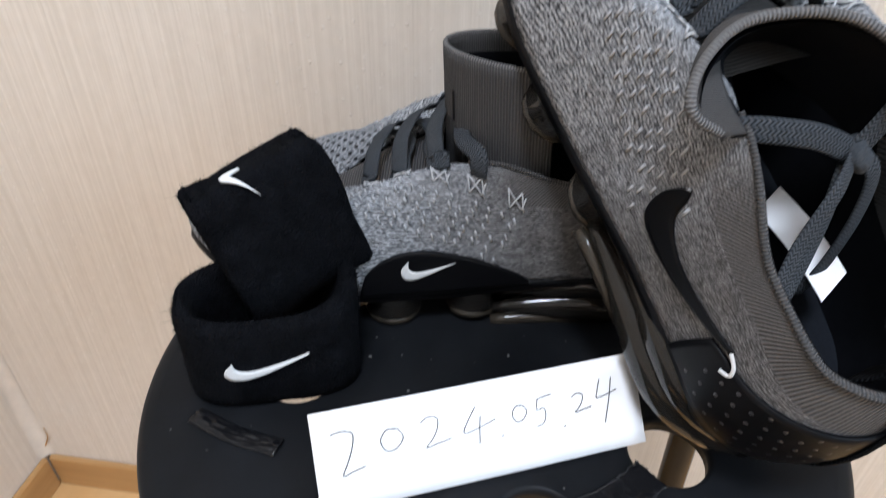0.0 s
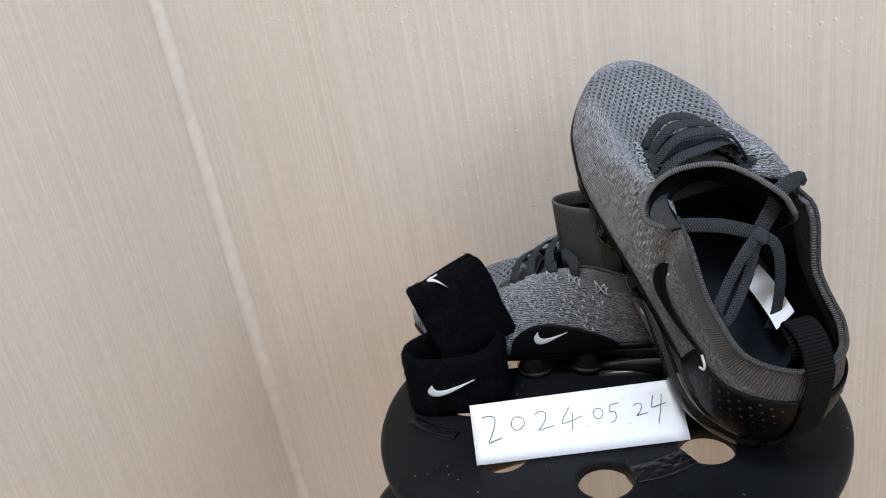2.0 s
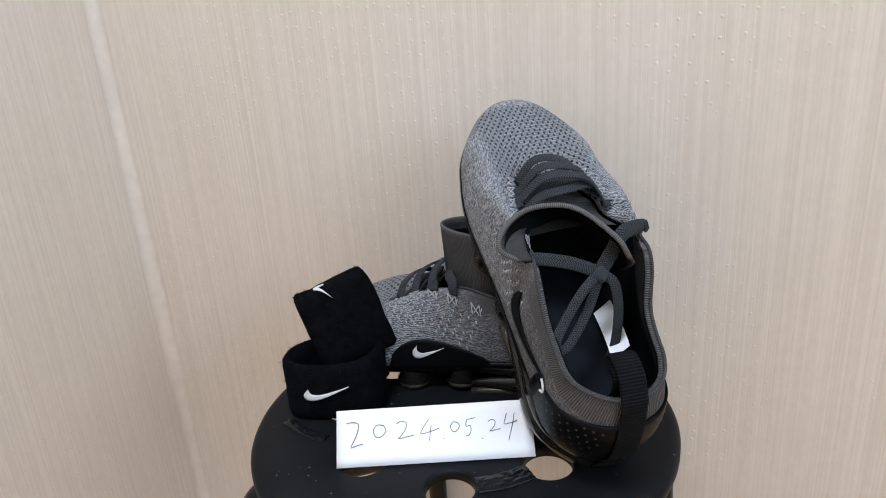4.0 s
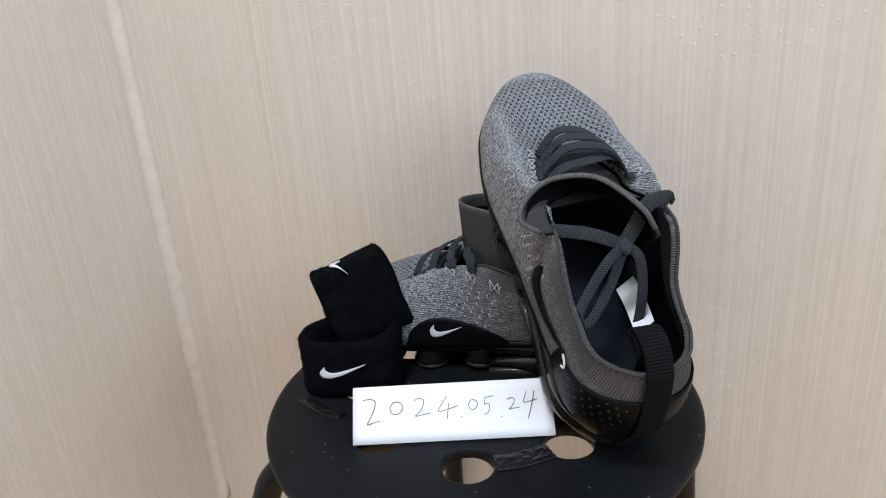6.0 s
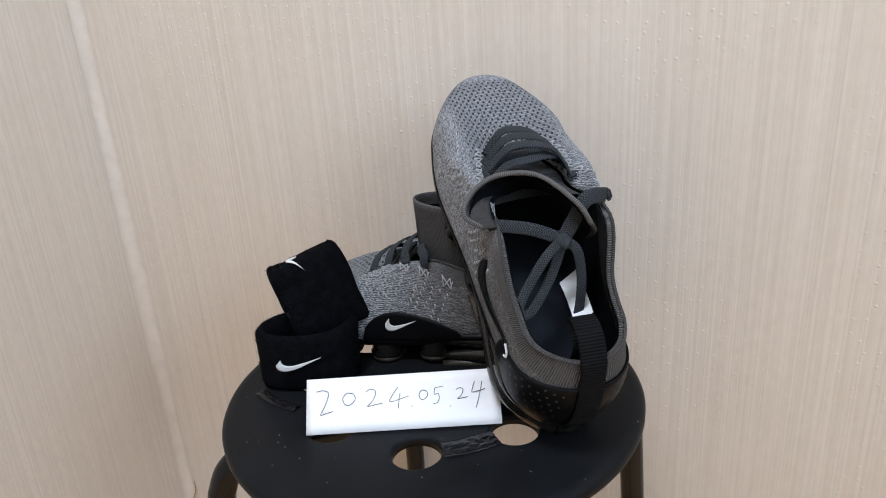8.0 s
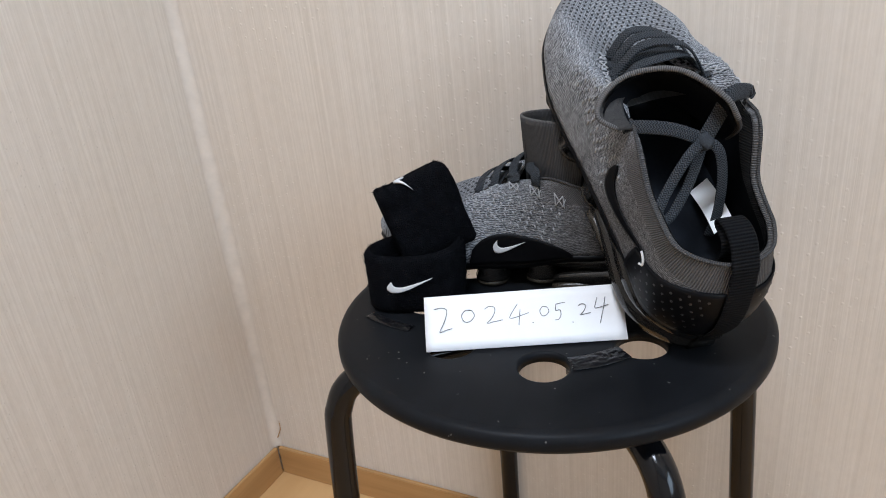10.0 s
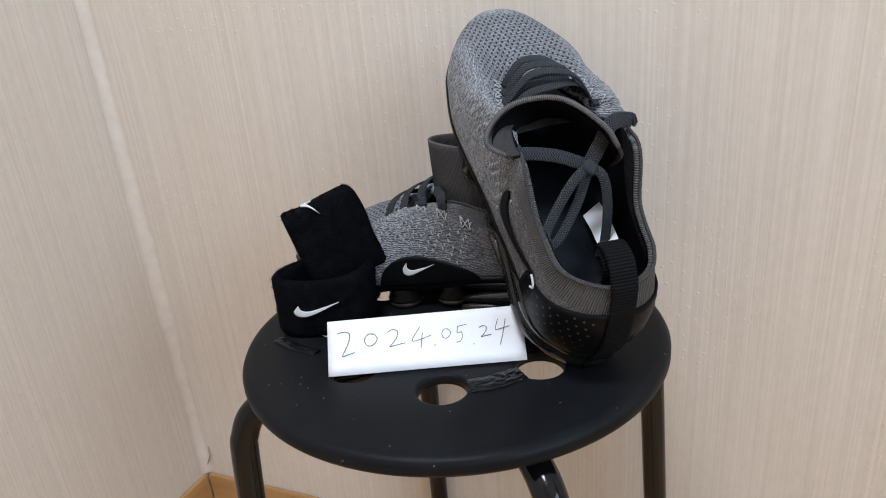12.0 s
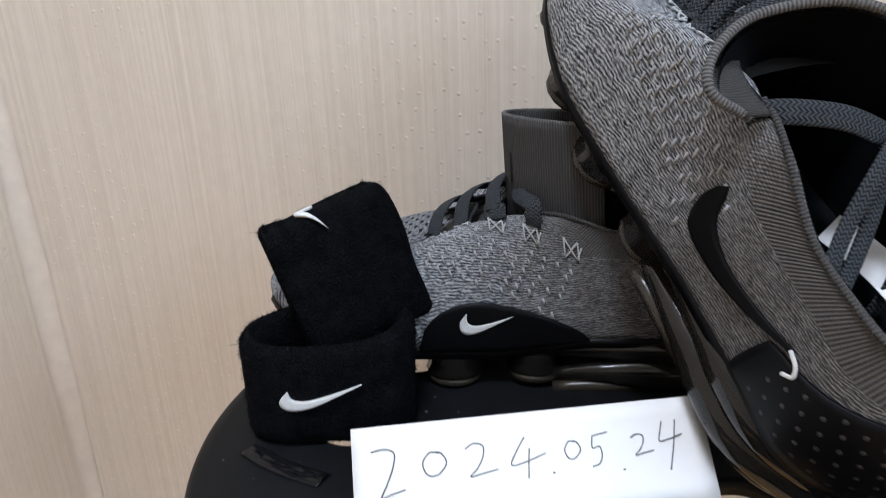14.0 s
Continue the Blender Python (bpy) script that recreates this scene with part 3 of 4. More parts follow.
def build_shoe(m, label, bow, lateral):
    shoe = empty("sneaker", m, label, "shoe", "pair of sneakers")

    def on(a, b):
        return 2 * math.pi * a, b

    way, last = [0.0], surf(0, 0.5)
    for i in range(1, 161):
        here = surf(2 * math.pi * i / 160, 0.5)
        way.append(way[-1] + (here - last).length)
        last = here

    def uv(a, b):
        return way[round(a * 160)], b * 0.09

    upper = part("upper", grid(lambda a, b: surf(*on(a, b)), 160, 24, True, uv), KNIT, shoe, "heathered grey knit upper, browner towards the heel")
    sol = upper.modifiers.new("thickness", "SOLIDIFY")
    sol.thickness, sol.offset = 0.0036, -1
    lin = part("lining", grid(lambda a, b: surf(2 * math.pi * a, lerp(0.0, 0.985, b)) - surf_n(2 * math.pi * a, lerp(0.0, 0.985, b)) * FLIP * 0.0042, 96, 14, True), LINING, upper, "dark padded lining")
    def inner(a, b):
        th, v = 2 * math.pi * a, lerp(0.76, 0.99, b)
        return surf(th, v) - surf_n(th, v) * FLIP * 0.0047
    part("collar_lining", grid(inner, 120, 6, True, lambda a, b: (a * 0.62, b * 0.03)), COLLAR_IN, upper, "dark grey ribbed knit inside the collar")
    # collar edge
    edge = [rim(2 * math.pi * i / 120) for i in range(120)]
    edge = [p + Vector((0, 0, 0.0004)) for p in edge if p.x < 0.45 * L]
    half = sorted([p for p in edge if p.y >= 0], key=lambda p: -p.x) + sorted([p for p in edge if p.y < 0], key=lambda p: p.x)
    part("collar_edge", tube(half, 0.0011, 8), COLLAR, upper, "ribbed grey-brown collar edge")

    # insole
    def ins(a, b):
        s = lerp(0.02, 0.97, a)
        return Vector((s * L, (b - 0.5) * 2 * (half_width(s) - 0.003), sole_z(s) + 0.004 + 0.004 * (2 * b - 1) ** 2))
    part("insole", grid(ins, 40, 12), INSOLE, shoe, "dark blue-black cloth insole")

    # tongue: a strip below the laces, then a free U-shaped flap
    def under(a, b):
        y = (b - 0.5) * 2
        x = lerp(0.198, 0.140, a)
        r = rim_at(x / L, 1)
        return Vector((x, y * (r.y - 0.001), r.z - 0.003 + 0.006 * (1 - y * y)))
    part("tongue_base", grid(under, 20, 12, False, lambda a, b: (a * 0.05, b * 0.05)), COLLAR, shoe, "dark ribbed knit under the laces")
    if bow:
        low, high = spline(TONGUE_BASE, 7), spline(TONGUE_RIM, 7)

        def flap(a, b):
            i = b * (len(low) - 1)
            k = min(int(i), len(low) - 2)
            p, q = low[k].lerp(low[k + 1], i - k), high[k].lerp(high[k + 1], i - k)
            out = Vector((p.x - 0.118, p.y - 0.010, 0)).normalized()
            return p.lerp(q, a) + out * 0.004 * math.sin(math.pi * a)

        def inside(a, b):
            p = flap(lerp(0.0, 0.97, a), b)
            return p + (Vector((0.112, 0.012, p.z)) - p).normalized() * 0.0036
    else:
        def flap(a, b):
            f = (b - 0.5) * math.pi
            return Vector((lerp(0.137, 0.1405, a) - 0.052 * (1 - math.cos(f)), 0.030 * math.sin(f) * lerp(0.88, 1.0, a), lerp(0.070, 0.142, a) - 0.004 * (1 - math.cos(f)) * a))

        def inside(a, b):
            f = (b - 0.5) * math.pi
            return flap(lerp(0.0, 0.86, a), b) + Vector((-0.0019 * math.cos(f), -0.0019 * math.sin(f), 0.0004))
    tongue = part("tongue", grid(flap, 16, 32, False, lambda a, b: (b * 0.14, a * 0.05)), COLLAR, shoe, "grey-brown ribbed knit tongue standing open")
    sol = tongue.modifiers.new("thickness", "SOLIDIFY")
    sol.thickness, sol.offset = 0.0024, 0
    part("tongue_lining", grid(inside, 14, 28, False, lambda a, b: (b * 0.14, a * 0.05)), LINING, tongue, "black inner face")
    if not bow:
        bm = grid(lambda a, b: flap(lerp(0.52, 0.74, a), lerp(0.635, 0.65, b)) + Vector((0.0012, 0.0010, 0)), 4, 3)
        part("printed_bar", bm, BLACK_FILM, tongue, "small black printed bar")
    part("tongue_edge", tube([flap(1, b / 40) for b in range(41)], 0.0017 if bow else 0.0013, 8), COLLAR_PALE, tongue, "paler ribbed edge")

    # heel counter
    part_heel = decal(lambda a, b: (lerp(-0.92, 0.92, a), lerp(0.0, lerp(0.68, 0.36, abs(2 * a - 1) ** 2.2), b)), 60, 10, BLACK_FILM, "heel_counter", shoe, "black moulded heel counter with small dots", 0.0012, 0.0014)
    dots = bmesh.new()
    for r in range(7):
        for c in range(-10, 11):
            th, v = c * 0.082 + (0.041 if r % 2 else 0), 0.09 + r * 0.078
            lim = lerp(0.68, 0.36, (abs(th) / 0.92) ** 2.2)
            if abs(th) > 0.86 or v > lim - 0.05 or abs(th) < 0.22:
                continue
            o, nn = surf(th, v), surf_n(th, v) * FLIP
            o = o + nn * 0.0019
            ax = nn.orthogonal().normalized()
            bx = nn.cross(ax)
            ring = [dots.verts.new(o + 0.0010 * (ax * math.cos(k * 1.0472) + bx * math.sin(k * 1.0472))) for k in range(6)]
            tip = dots.verts.new(o + nn * 0.0005)
            for k in range(6):
                dots.faces.new((ring[k], ring[(k + 1) % 6], tip))
    dt = part("dots", dots, RUBBER_DOT, part_heel, "small raised grey dots")
    dt["kind"] = "stuff"

    # heel pull tab
    back = [surf(0, v) + surf_n(0, v) * FLIP * 0.0024 for v in (0.05, 0.25, 0.45, 0.65, 0.85, 0.98)]
    tip = rim(0)
    loop_pts = back + [tip + Vector((0.002, 0, 0.0035)), tip + Vector((0.011, 0, 0.008)), tip + Vector((0.021, 0, 0.008)), tip + Vector((0.028, 0, 0.004)), tip + Vector((0.026, 0, 0.001)), tip + Vector((0.015, 0, 0.001)), tip + Vector((0.0085, 0, -0.008)), tip + Vector((0.007, 0, -0.020))]
    pts = spline(loop_pts, 5)
    nrm = []
    for i, p in enumerate(pts):
        d = pts[min(i + 1, len(pts) - 1)] - pts[max(i - 1, 0)]
        nrm.append(Vector((0, 1, 0)).cross(d).normalized())
    part("pull_tab", ribbon(pts, nrm, 0.0175, 0.0016), WEBBING, shoe, "black webbing heel pull tab")

    # side plates and check marks
    for side in (1, -1):
        if side != lateral:
            way = MEDIAL_MARK
            def big(a, b):
                x, v, w = way[round(a * (len(way) - 1))]
                return at_x(x, side), v + (b - 0.5) * w
            sm = decal(big, len(way) - 1, 5, BLACK_FILM, "side_mark", shoe, "large black curved check mark", 0.0011, 0.0009)
            hook = [surf(at_x(x, side), v) + surf_n(at_x(x, side), v) * FLIP * 0.0022 for x, v in ((0.051, 0.47), (0.046, 0.45), (0.0435, 0.40), (0.0455, 0.35))]
            part("hook_stitch", tube(spline(hook, 4), 0.0008, 6), WHITE_YARN, sm, "white stitched hook")
            continue
        plate = decal(lambda a, b: (at_x(lerp(0.092, 0.180, a), side), lerp(0.0, 0.02 + 0.275 * math.sin(math.pi * a ** 1.25) ** 0.6, b)), 30, 8, BLACK_FILM, "side_plate", shoe, "black arched side plate", 0.0012, 0.0014)
        def mark(a, b):
            x, v = tick(a, 0.155, 0.027, 0.145, b)
            return at_x(0.159 - x, side), max(0.01, v)
        decal(mark, 40, 4, WHITE_YARN, "check_mark", plate, "small white curved check mark", 0.0024, 0.0006)

    # sole: a thin plate and separate smoky air pods
    def plate_pt(a, b):
        s = lerp(0.0, 1.0, a)
        y = (b - 0.5) * 2
        return Vector((s * L, y * half_width(s) * 1.01, sole_z(s) - 0.0035 + 0.0015 * y * y))
    sp = part("sole_plate", grid(plate_pt, 48, 12), BLACK_FILM, shoe, "thin black sole plate")
    sol = sp.modifiers.new("thickness", "SOLIDIFY")
    sol.thickness, sol.offset = 0.005, 0
    # heel air unit: a fat tube round the heel
    pts = []
    for th in [lerp(-1.30, 1.30, i / 40) for i in range(41)]:
        s = (1 - math.cos(th)) / 2
        sgn = 1 if th >= 0 else -1
        pts.append(Vector((s * L + 0.006, (half_width(s) - 0.008) * sgn, sole_z(s) - 0.0110)))
    for drop, rad in ((0.0085, 0.0095), (0.0215, 0.0110)):
        path = [p + Vector((0, 0.002 * (1 if p.y > 0 else -1), 0.0110 - drop)) for p in pts]
        part("air_unit", tube(path, lambda t: rad * (0.30 + 0.70 * min(1.0, 6 * t, 6 - 6 * t)) * (0.88 + 0.16 * abs(math.sin(9.4 * t))), 16), SMOKY, shoe, "smoky translucent heel air unit")
    pts = [p + Vector((-0.003 if p.x < 0.05 else 0, 0.004 * (1 if p.y > 0 else -1), -0.0185)) for p in pts]
    part("outsole_rim", tube(pts, 0.0040, 10), SMOKY_RIM, shoe, "amber-brown rubber outsole rim")
    for s, w in ((0.425, 0.027), (0.580, 0.027), (0.730, 0.027), (0.870, 0.022)):
        for side in (1, -1):
            bm = bmesh.new()
            bmesh.ops.create_uvsphere(bm, u_segments=20, v_segments=12, radius=1.0)
            y = side * (half_width(s) - (0.0155 if s < 0.65 else 0.0195))
            for vtx in bm.verts:
                c = vtx.co
                k = 1 - 0.18 * (abs(c.z) < 0.25)
                vtx.co = Vector((s * L + c.x * w * 0.62 * k, y + c.y * 0.017 * k, sole_z(s) - 0.0105 + 0.0118 * math.copysign(abs(c.z) ** 0.6, c.z)))
            pod = part("air_pod", bm, SMOKY, shoe, "smoky translucent air pod")
            ring = [Vector((s * L + w * 0.50 * math.cos(k * 0.3927), y + 0.0138 * math.sin(k * 0.3927), sole_z(s) - 0.0200)) for k in range(17)]
            part("tread", tube(ring, 0.0024, 8, None, False), SMOKY_RIM, pod, "amber rubber tread ring")

    # lacing
    eyes = []
    for s in ((0.672, 0.634, 0.596, 0.558) if bow else (0.612, 0.557, 0.492, 0.430)):
        e = rim_at(s, 1)
        eyes.append((e.x, e.y + 0.003, e.z))
    mids = [(0.195, 0.084), (0.183, 0.092), (0.171, 0.100)] if bow else [(0.167, 0.089), (0.153, 0.096), (0.137, 0.104)]
    near, far = (0.0120, 0.0060) if bow else (0.0110, 0.0055)
    for i in range(len(eyes) - 1):
        for side in (1, -1):
            x0e, w0, z0 = eyes[i]
            x1e, w1, z1 = eyes[i + 1]
            mx, mz = mids[i]
            mz += 0.0030 * (side > 0)
            mx += 0.0045 * side + 0.002 * math.sin(7 * i + side)
            pts = spline([anchor(x0e + 0.002, side, near, 0.0010), anchor(x0e + 0.002, side, far, 0.0042), (x0e + 0.002, side * (w0 - 0.001), z0 + 0.0060), (lerp(x0e, mx, 0.8) + 0.002, side * w0 * 0.5, lerp(z0, mz, 0.85)), (mx - 0.002, -0.1 * side * w0, mz + 0.001), (lerp(x1e, mx, 0.7), -side * w1 * 0.6, lerp(z1, mz, 0.8)), (x1e, -side * (w1 - 0.001), z1 + 0.0060), anchor(x1e - 0.001, -side, far, 0.0042), anchor(x1e - 0.001, -side, near, 0.0010)], 6)
            lean = [Vector((0.45, 28 * p.y, 1)) for p in pts]
            part("lace", ribbon(pts, lean, 0.0088, 0.0014), LACE, shoe, "flat dark grey woven lace")
    for side in (1, -1):
        for x in [e[0] for e in eyes] + [eyes[-1][0] - 0.020]:
            # a crossed bow-tie of stitches below each eyelet, laid along the skin
            zz, near_d, far_d = bmesh.new(), near + 0.0005, near + 0.0105
            knots = [(-0.0042, far_d), (-0.0026, near_d), (0.0030, far_d), (0.0042, near_d), (-0.0030, far_d * 0.96), (-0.0048, near_d + 0.002)]
            for (xa, da), (xb, db) in zip(knots, knots[1:]):
                line = []
                for k in range(5):
                    th, v = below_rim((x + lerp(xa, xb, k / 4)) / L, side, lerp(da, db, k / 4))
                    line.append(surf(th, v) + surf_n(th, v) * FLIP * 0.0009)
                tube(line, 0.00048, 6, zz)
            part("eyelet_stitching", zz, STITCH, upper, "light grey zigzag stitching")
    # light yarn dashes in rows below the eyelets
    dash = bmesh.new()
    rnd = random.Random(5)
    for side in (1, -1):
        for r in range(13):
            for c in range(6):
                if rnd.random() < 0.15:
                    continue
                s0, d0 = 0.36 + 0.0225 * (r + 0.30 * c) + rnd.uniform(-0.003, 0.003), near + 0.0150 + 0.0048 * c + rnd.uniform(-0.0008, 0.0008)
                (ta, va), (tb, vb) = below_rim(s0, side, d0), below_rim(s0 - 0.004, side, d0 + 0.0030)
                p0, p1 = surf(ta, va), surf(tb, vb)
                if (p1 - p0).length < 0.006:
                    tube([p0 + surf_n(ta, va) * FLIP * 0.0003, p1 + surf_n(tb, vb) * FLIP * 0.0003], rnd.uniform(0.00045, 0.00075), 5, dash)
    st = part("yarn_dash", dash, GREY_YARN, upper, "rows of light grey yarn dashes")
    st["kind"] = "stuff"
    if bow:
        bow(shoe, eyes)
    return shoe


RUBBER_DOT = plain("dot_rubber", (0.020, 0.020, 0.022), 0.4)


def frame_matrix(origin, toe, top):
    x = (Vector(toe) - Vector(origin)).normalized()
    z = Vector(top)
    z = (z - x * z.dot(x)).normalized()
    y = z.cross(x)
    m = Matrix((x, y, z)).transposed().to_4x4()
    m.translation = Vector(origin)
    return m


def tied_bow(shoe, eyes):
    e = rim_at(0.45, 1)
    x = e.x
    knot = Vector((0.1041, -0.004, 0.098))
    runs = [
        ([(0.1235, 0.0400, 0.0900), (0.1215, 0.0370, 0.0945), (0.1180, 0.0290, 0.0985), (0.1120, 0.0140, 0.1010), tuple(knot)], 0.0085),
        ([anchor(x + 0.001, -1, 0.0130, 0.0006), anchor(x, -1, 0.0050, 0.0030), (0.1240, -0.0255, 0.1150), (0.1200, -0.0170, 0.1165), (0.1120, -0.0105, 0.1080), tuple(knot)], 0.0100),
        ([tuple(knot), (0.094, 0.010, 0.098), (0.080, 0.023, 0.088), (0.068, 0.0315, 0.082), (0.0635, 0.028, 0.078), (0.068, 0.020, 0.078), (0.085, 0.006, 0.086), tuple(knot + Vector((-0.002, 0, -0.004)))], 0.0068),
        ([tuple(knot), (0.096, -0.012, 0.096), (0.082, -0.0155, 0.082), (0.067, -0.0155, 0.063), (0.059, -0.013, 0.050)], 0.0068),
    ]
    for pts, wd in runs:
        part("lace", ribbon(spline(pts, 8), Vector((-0.5, 0.1, 0.85)), wd, 0.0012), LACE, shoe, "flat dark grey woven lace")
    bm = bmesh.new()
    bmesh.ops.create_uvsphere(bm, u_segments=16, v_segments=10, radius=1.0)
    for vtx in bm.verts:
        vtx.co = knot + Vector((vtx.co.x * 0.0065, vtx.co.y * 0.0052, vtx.co.z * 0.0042)) * (1 + 0.15 * math.sin(vtx.co.x * 5 + vtx.co.y * 4))
    part("lace_knot", bm, LACE, shoe, "tied lace knot")
    a, b, c = Vector((0.0943, -0.0152, 0.0438)), Vector((0.1015, -0.0290, 0.0470)), Vector((0.0622, -0.0231, 0.0660))
    bm = grid(lambda u, v: a + (b - a) * v + (c - b) * u + Vector((0, 0, 0.002 * math.sin(3 * u))), 8, 3)
    bmesh.ops.solidify(bm, geom=bm.faces[:], thickness=0.0005)
    part("size_tag", bm, PAPER, shoe, "small white paper tag inside", False)


A_TOE, A_HEEL = Vector((-0.177, 0.053, SEAT_Z)), Vector((0.103, 0.075, SEAT_Z))
build_shoe(frame_matrix(A_HEEL, A_TOE, (0, 0, 1)) @ Matrix.Scale(0.975, 4), "grey knit sneaker lying flat on the stool, toe outward", None, 1)
build_shoe(frame_matrix((0.1114, -0.0316, 0.4545), (0.1114 - 0.395, -0.0316 + 0.5635, 0.4545 + 0.7254), (0.4164, -0.594, 0.688)), "grey knit sneaker propped heel-down against the other sneaker", tied_bow, -1)


# ---- wristbands ----
def band_mesh(rx, ry, h, thick, seed, pinch=0.0, ex=2.6, flare=0.0):
    """A folded terry tube: outer wall, rolled lip, inner wall."""
    bm = bmesh.new()
    n = 72
    def ring(inset, z):
        vs = []
        for i in range(n):
            a = 2 * math.pi * i / n
            k = noise.noise(Vector((math.cos(a) * 1.3 + seed, math.sin(a) * 1.3, z * 40))) * 0.0022
            c, s = math.cos(a), math.sin(a)
            r = (abs(c) ** ex + abs(s) ** ex) ** (-1 / ex)
            wob = 0.0018 * math.sin(3 * a + seed) * (z / h)
            vs.append(bm.verts.new(((rx - inset + k) * c * r, (ry - inset + k) * s * r * (1 - pinch * (z / h)), z + wob + flare * c * r * (z - h / 2))))
        return vs
    t = thick
    rings = [ring(i, z) for i, z in ((t, 0.004), (t * 0.5, 0.0), (0.0006, 0.002), (0, 0.007), (0, h * 0.25), (0.0004, h * 0.5), (0, h * 0.75), (0, h - 0.006), (0.0008, h - 0.002), (t * 0.5, h), (t, h - 0.003), (t * 1.05, h * 0.7), (t * 1.05, h * 0.35), (t, 0.004))]
    for a, b in zip(rings, rings[1:]):
        for i in range(n):
            bm.faces.new((a[i], a[(i + 1) % n], b[(i + 1) % n], b[i]))
    bmesh.ops.remove_doubles(bm, verts=bm.verts, dist=1e-6)
    bmesh.ops.recalc_face_normals(bm, faces=bm.faces)
    return bm


def band_fuzz(mesh, seed, count):
    """Short loose fibres that stand off the pile."""
    bm, rnd = bmesh.new(), random.Random(seed)
    polys = mesh.polygons
    for _ in range(count):
        pl = polys[rnd.randrange(len(polys))]
        vs = [mesh.vertices[i].co for i in pl.vertices]
        w = [rnd.random() for _ in vs]
        p = sum((v * k for v, k in zip(vs, w)), Vector()) / sum(w)
        d = (pl.normal + Vector((rnd.gauss(0, 0.6), rnd.gauss(0, 0.6), rnd.gauss(0, 0.6)))).normalized()
        ln = rnd.uniform(0.0008, 0.0020) if rnd.random() > 0.004 else rnd.uniform(0.004, 0.007)
        sd = d.orthogonal().normalized() * 0.00016
        a, b = bm.verts.new(p - sd - d * 0.0004), bm.verts.new(p + sd - d * 0.0004)
        bend = Vector((rnd.gauss(0, 1), rnd.gauss(0, 1), rnd.gauss(0, 1))) * 0.0004
        c = bm.verts.new(p + d * ln + bend)
        bm.faces.new((a, b, c))
    return bm


def build_band(m, rx, ry, h, seed, label, mark_at, mark_len, pinch=0.0, ex=2.6, flare=0.0):
    band = empty("wristband", m, label, "wristband", "pair of wristbands")
    tb = part("terry_tube", band_mesh(rx, ry, h, 0.0075, seed, pinch, ex, flare), TERRY, band)
    fz = part("fuzz", band_fuzz(tb.data, seed, 9000), TERRY, tb, "loose black terry fibres")
    fz["kind"] = "stuff"
    ang, z0 = mark_at
    bm = bmesh.new()
    rows = []
    for i in range(41):
        t = i / 40
        row = []
        for b in (0, 0.25, 0.5, 0.75, 1):
            x, v = tick(t, 0.0, mark_len, 0.0125, b)
            a = ang + (x - mark_len / 2) / ((rx + ry) / 2)
            c, s = math.cos(a), math.sin(a)
            r = (abs(c) ** ex + abs(s) ** ex) ** (-1 / ex)
            row.append(bm.verts.new(((rx + 0.0012) * c * r, (ry + 0.0012) * s * r * (1 - pinch * ((z0 + v) / h)), z0 + v + flare * c * r * (z0 + v - h / 2))))
        rows.append(row)
    for a, b in zip(rows, rows[1:]):
        for j in range(4):
            bm.faces.new((a[j], b[j], b[j + 1], a[j + 1]))
    bmesh.ops.recalc_face_normals(bm, faces=bm.faces)
    mk = part("check_mark", bm, WHITE_YARN, band, "white embroidered curved check mark")
    sol = mk.modifiers.new("thickness", "SOLIDIFY")
    sol.thickness, sol.offset = 0.0014, 0
    return band


build_band(pose(-0.1035, -0.021, SEAT_Z, 0, 0, 18), 0.041, 0.027, 0.051, 3, "black terry wristband standing upright on the stool", (radians(-91), 0.025), 0.029, 0.0, 3.3, 0.06)
up_axis, down = Vector((0.72, 0.62, 0.31)).normalized(), Vector((0.24, 0.10, -0.94))
down = (down - up_axis * down.dot(up_axis)).normalized()
m = Matrix((down, up_axis.cross(down), up_axis)).transposed().to_4x4()
m.translation = Vector((-0.1000, -0.001, 0.527)) - up_axis * 0.032
build_band(m, 0.037, 0.0145, 0.064, 8, "black terry wristband tipped on its side inside the other wristband", (radians(-146), 0.024), 0.017, 0.0, 5.0, 0.05)


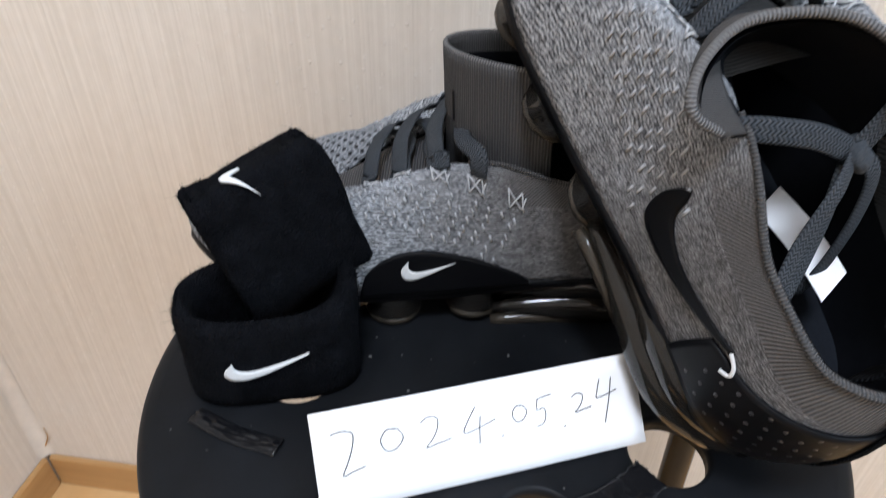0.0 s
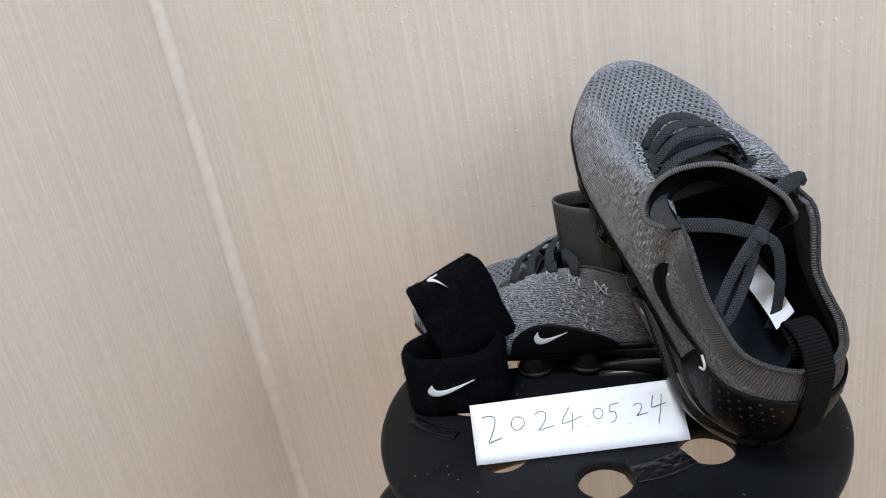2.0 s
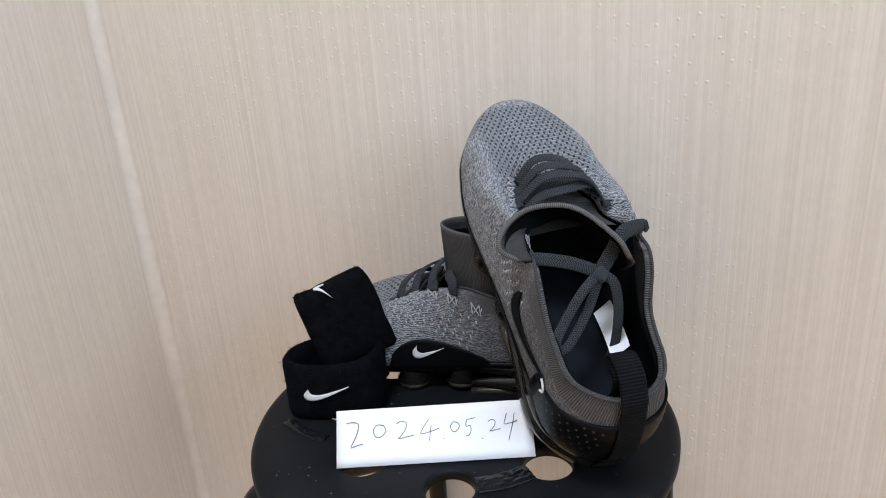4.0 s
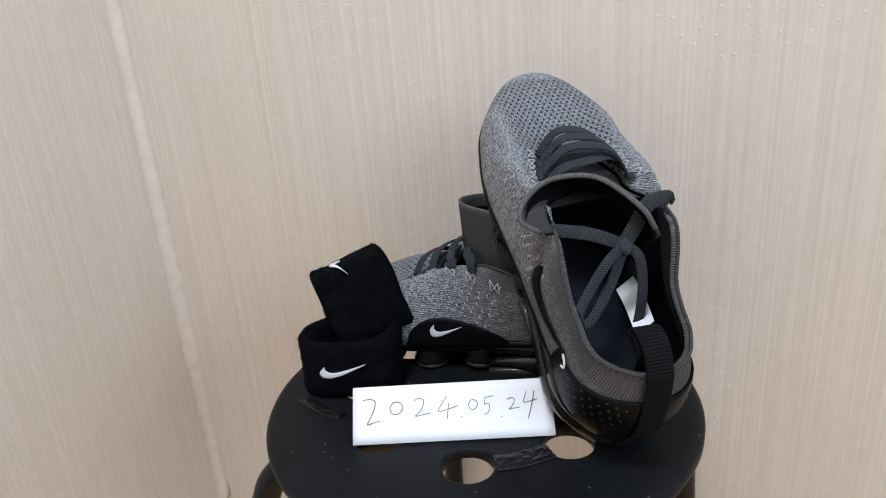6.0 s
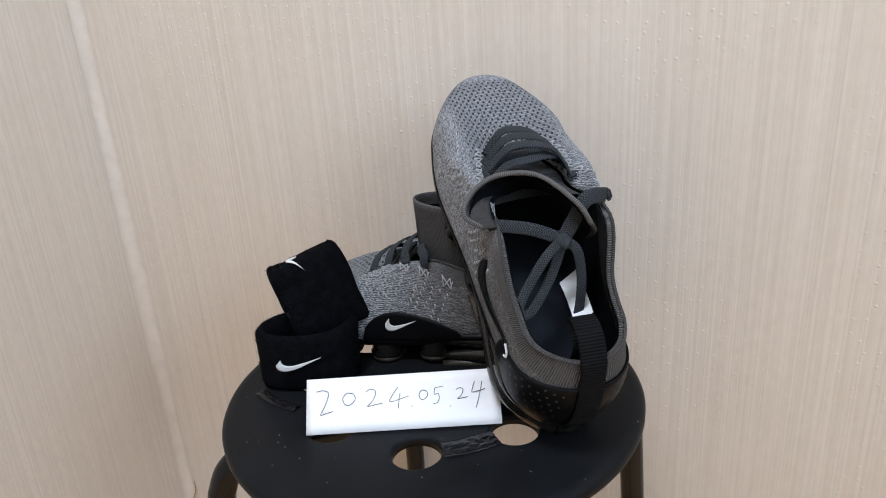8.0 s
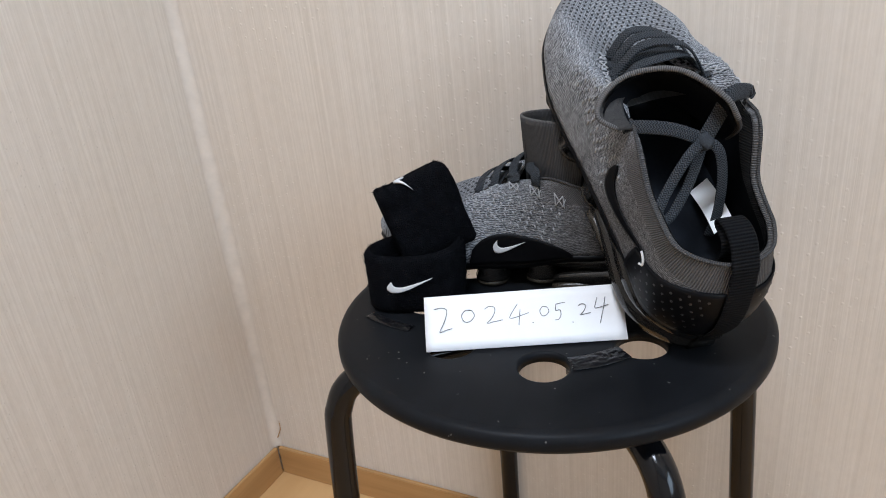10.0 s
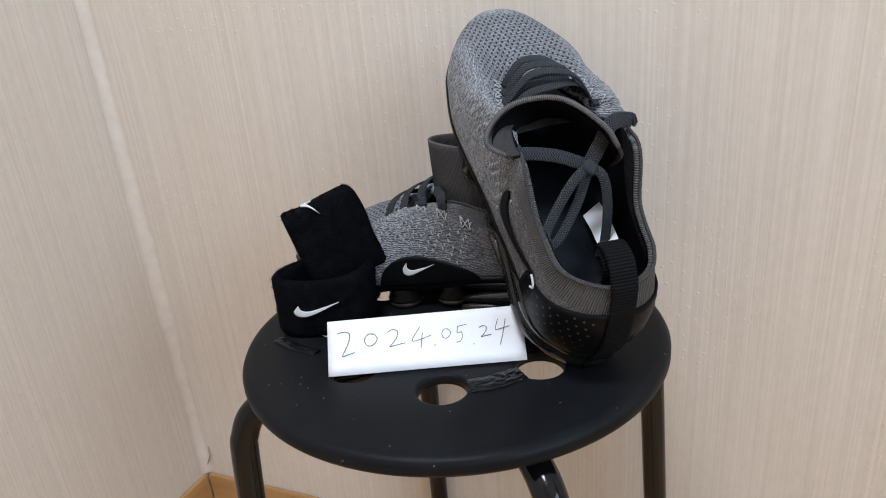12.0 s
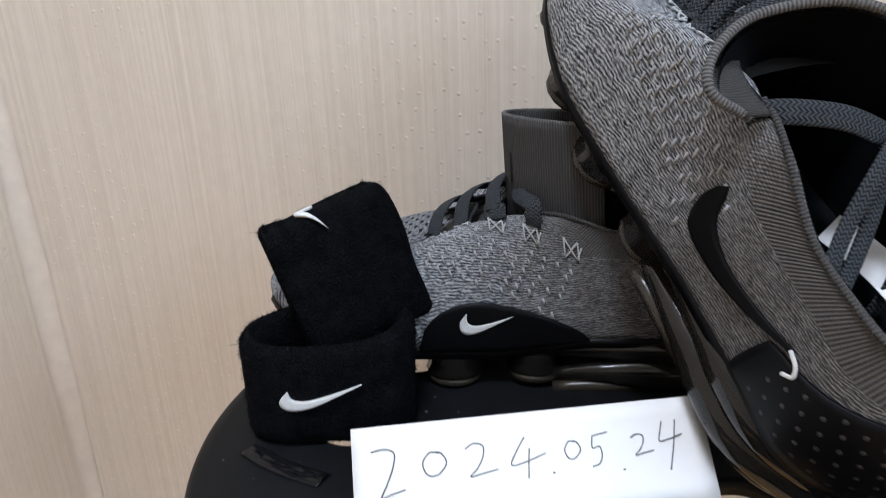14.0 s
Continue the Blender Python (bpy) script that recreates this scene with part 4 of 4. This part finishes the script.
# ---- date card ----
def build_card():
    bl, br = Vector((-0.0585, -0.0985, SEAT_Z + 0.001)), Vector((0.073, -0.043, SEAT_Z + 0.001))
    x = (br - bl).normalized()
    up = Vector((-0.0085, 0.0230, 0.0315))
    up = (up - x * up.dot(x)).normalized()
    n = x.cross(up)
    m = Matrix((x, up, n)).transposed().to_4x4()
    m.translation = bl
    W, H = (br - bl).length, 0.040
    card = empty("date_card", m, "white paper card with a handwritten pencil date", "card")
    bm = grid(lambda a, b: Vector((a * W, b * H, 0.0006 * math.sin(a * 3.1))), 20, 6)
    sheet = part("sheet", bm, PAPER, card)
    sol = sheet.modifiers.new("thickness", "SOLIDIFY")
    sol.thickness, sol.offset = 0.0004, 0
    glyphs = {
        "first_2": [[(0.0, 0.96), (0.40, 1.0), (0.72, 0.90), (0.66, 0.60), (0.46, 0.28), (0.26, 0.0), (0.60, 0.06), (1.0, 0.12)]],
        "2": [[(0.0, 0.86), (0.28, 1.0), (0.58, 0.90), (0.55, 0.58), (0.34, 0.25), (0.10, 0.02), (0.50, 0.08), (1.0, 0.16)]],
        "0": [[(0.70, 0.94), (0.32, 0.98), (0.02, 0.55), (0.20, 0.06), (0.62, 0.05), (0.97, 0.48), (0.80, 0.90), (0.55, 1.0)]],
        "4": [[(0.45, 1.0), (0.24, 0.74), (0.02, 0.42), (0.10, 0.34), (0.50, 0.42), (1.0, 0.56)], [(0.56, 0.72), (0.50, 0.40), (0.44, 0.0)]],
        "last_4": [[(0.25, 1.0), (0.10, 0.78), (0.02, 0.60), (0.40, 0.62), (1.0, 0.70)], [(0.82, 1.0), (0.60, 0.55), (0.26, 0.0)]],
        "5": [[(0.20, 0.92), (0.14, 0.56), (0.50, 0.58), (0.56, 0.30), (0.36, 0.06), (0.0, 0.0)], [(0.20, 0.92), (0.55, 0.96), (1.0, 1.0)]],
        ".": [[(0.0, 0.3), (0.5, 0.0), (1.0, 0.4)]],
    }
    # each mark with its span along and up the card
    text = [("first_2", 0.052, 0.138, 0.34, 0.78), ("0", 0.188, 0.256, 0.49, 0.71), ("2", 0.308, 0.394, 0.44, 0.75), ("4", 0.430, 0.530, 0.375, 0.76), (".", 0.542, 0.549, 0.40, 0.42), ("0", 0.583, 0.630, 0.51, 0.68), ("5", 0.655, 0.712, 0.42, 0.73), (".", 0.740, 0.746, 0.36, 0.38), ("2", 0.776, 0.836, 0.48, 0.68), ("last_4", 0.856, 0.925, 0.31, 0.78)]
    for ch, u0, u1, v0, v1 in text:
        bm = bmesh.new()
        for stroke in glyphs[ch]:
            pts = spline([(lerp(u0, u1, a) * W, lerp(v0, v1, b) * H, 0.0009) for a, b in stroke], 7)
            ribbon(pts, Vector((0, 0, 1)), 0.00050, 0.00016, bm)
        part("numeral" if ch != "." else "full_stop", bm, PENCIL, card, "pencil numeral " + ch[-1] if ch != "." else "pencil dot")


build_card()


# ---- tape on the seat ----
def tape_strip(points, width, seed):
    """A strip of tape with crumpled ridges and ragged ends."""
    bm = bmesh.new()
    rnd = random.Random(seed)
    path = spline([(x, y, SEAT_Z + 0.0006) for x, y in points], 22)
    rows, n = [], 14
    for i, p in enumerate(path):
        d = (path[min(i + 1, len(path) - 1)] - path[max(i - 1, 0)]).normalized()
        sd = Vector((-d.y, d.x, 0))
        row = []
        for k in range(n + 1):
            a = k / n - 0.5
            ragged = 1 + 0.10 * noise.noise(Vector((i * 0.35, seed, 1.0 if a > 0 else 4.0)))
            crease = abs(noise.noise(Vector((i * 0.10 + a * 2.0, a * 7 - i * 0.06, seed)))) + 0.5 * abs(noise.noise(Vector((i * 0.31, a * 15, seed + 5))))
            end = 0.0015 * noise.noise(Vector((k * 0.8, seed, i))) if i in (0, len(path) - 1) else 0
            row.append(bm.verts.new(p + sd * width * a * ragged + d * end + Vector((0, 0, 0.0017 * crease * (1 - (2 * a) ** 4)))))
        rows.append(row)
    for a, b in zip(rows, rows[1:]):
        for j in range(n):
            bm.faces.new((a[j], b[j], b[j + 1], a[j + 1]))
    bmesh.ops.recalc_face_normals(bm, faces=bm.faces)
    ob = tagged(part("tape_strip", bm, TAPE, None), "wrinkled glossy black tape stuck on the seat", "tape", "tape on the seat")
    sol = ob.modifiers.new("thickness", "SOLIDIFY")
    sol.thickness, sol.offset = 0.0003, 1
    return ob


def ring_point(deg, r=HOLE_RING):
    return r * math.cos(radians(deg)), r * math.sin(radians(deg))


tape_strip([ring_point(HOLE_TURN + 11), ring_point(HOLE_TURN + 22), ring_point(HOLE_TURN + 35)], 0.016, 2)
tape_strip([(-0.130, -0.058), (-0.108, -0.066), (-0.086, -0.070)], 0.009, 4)
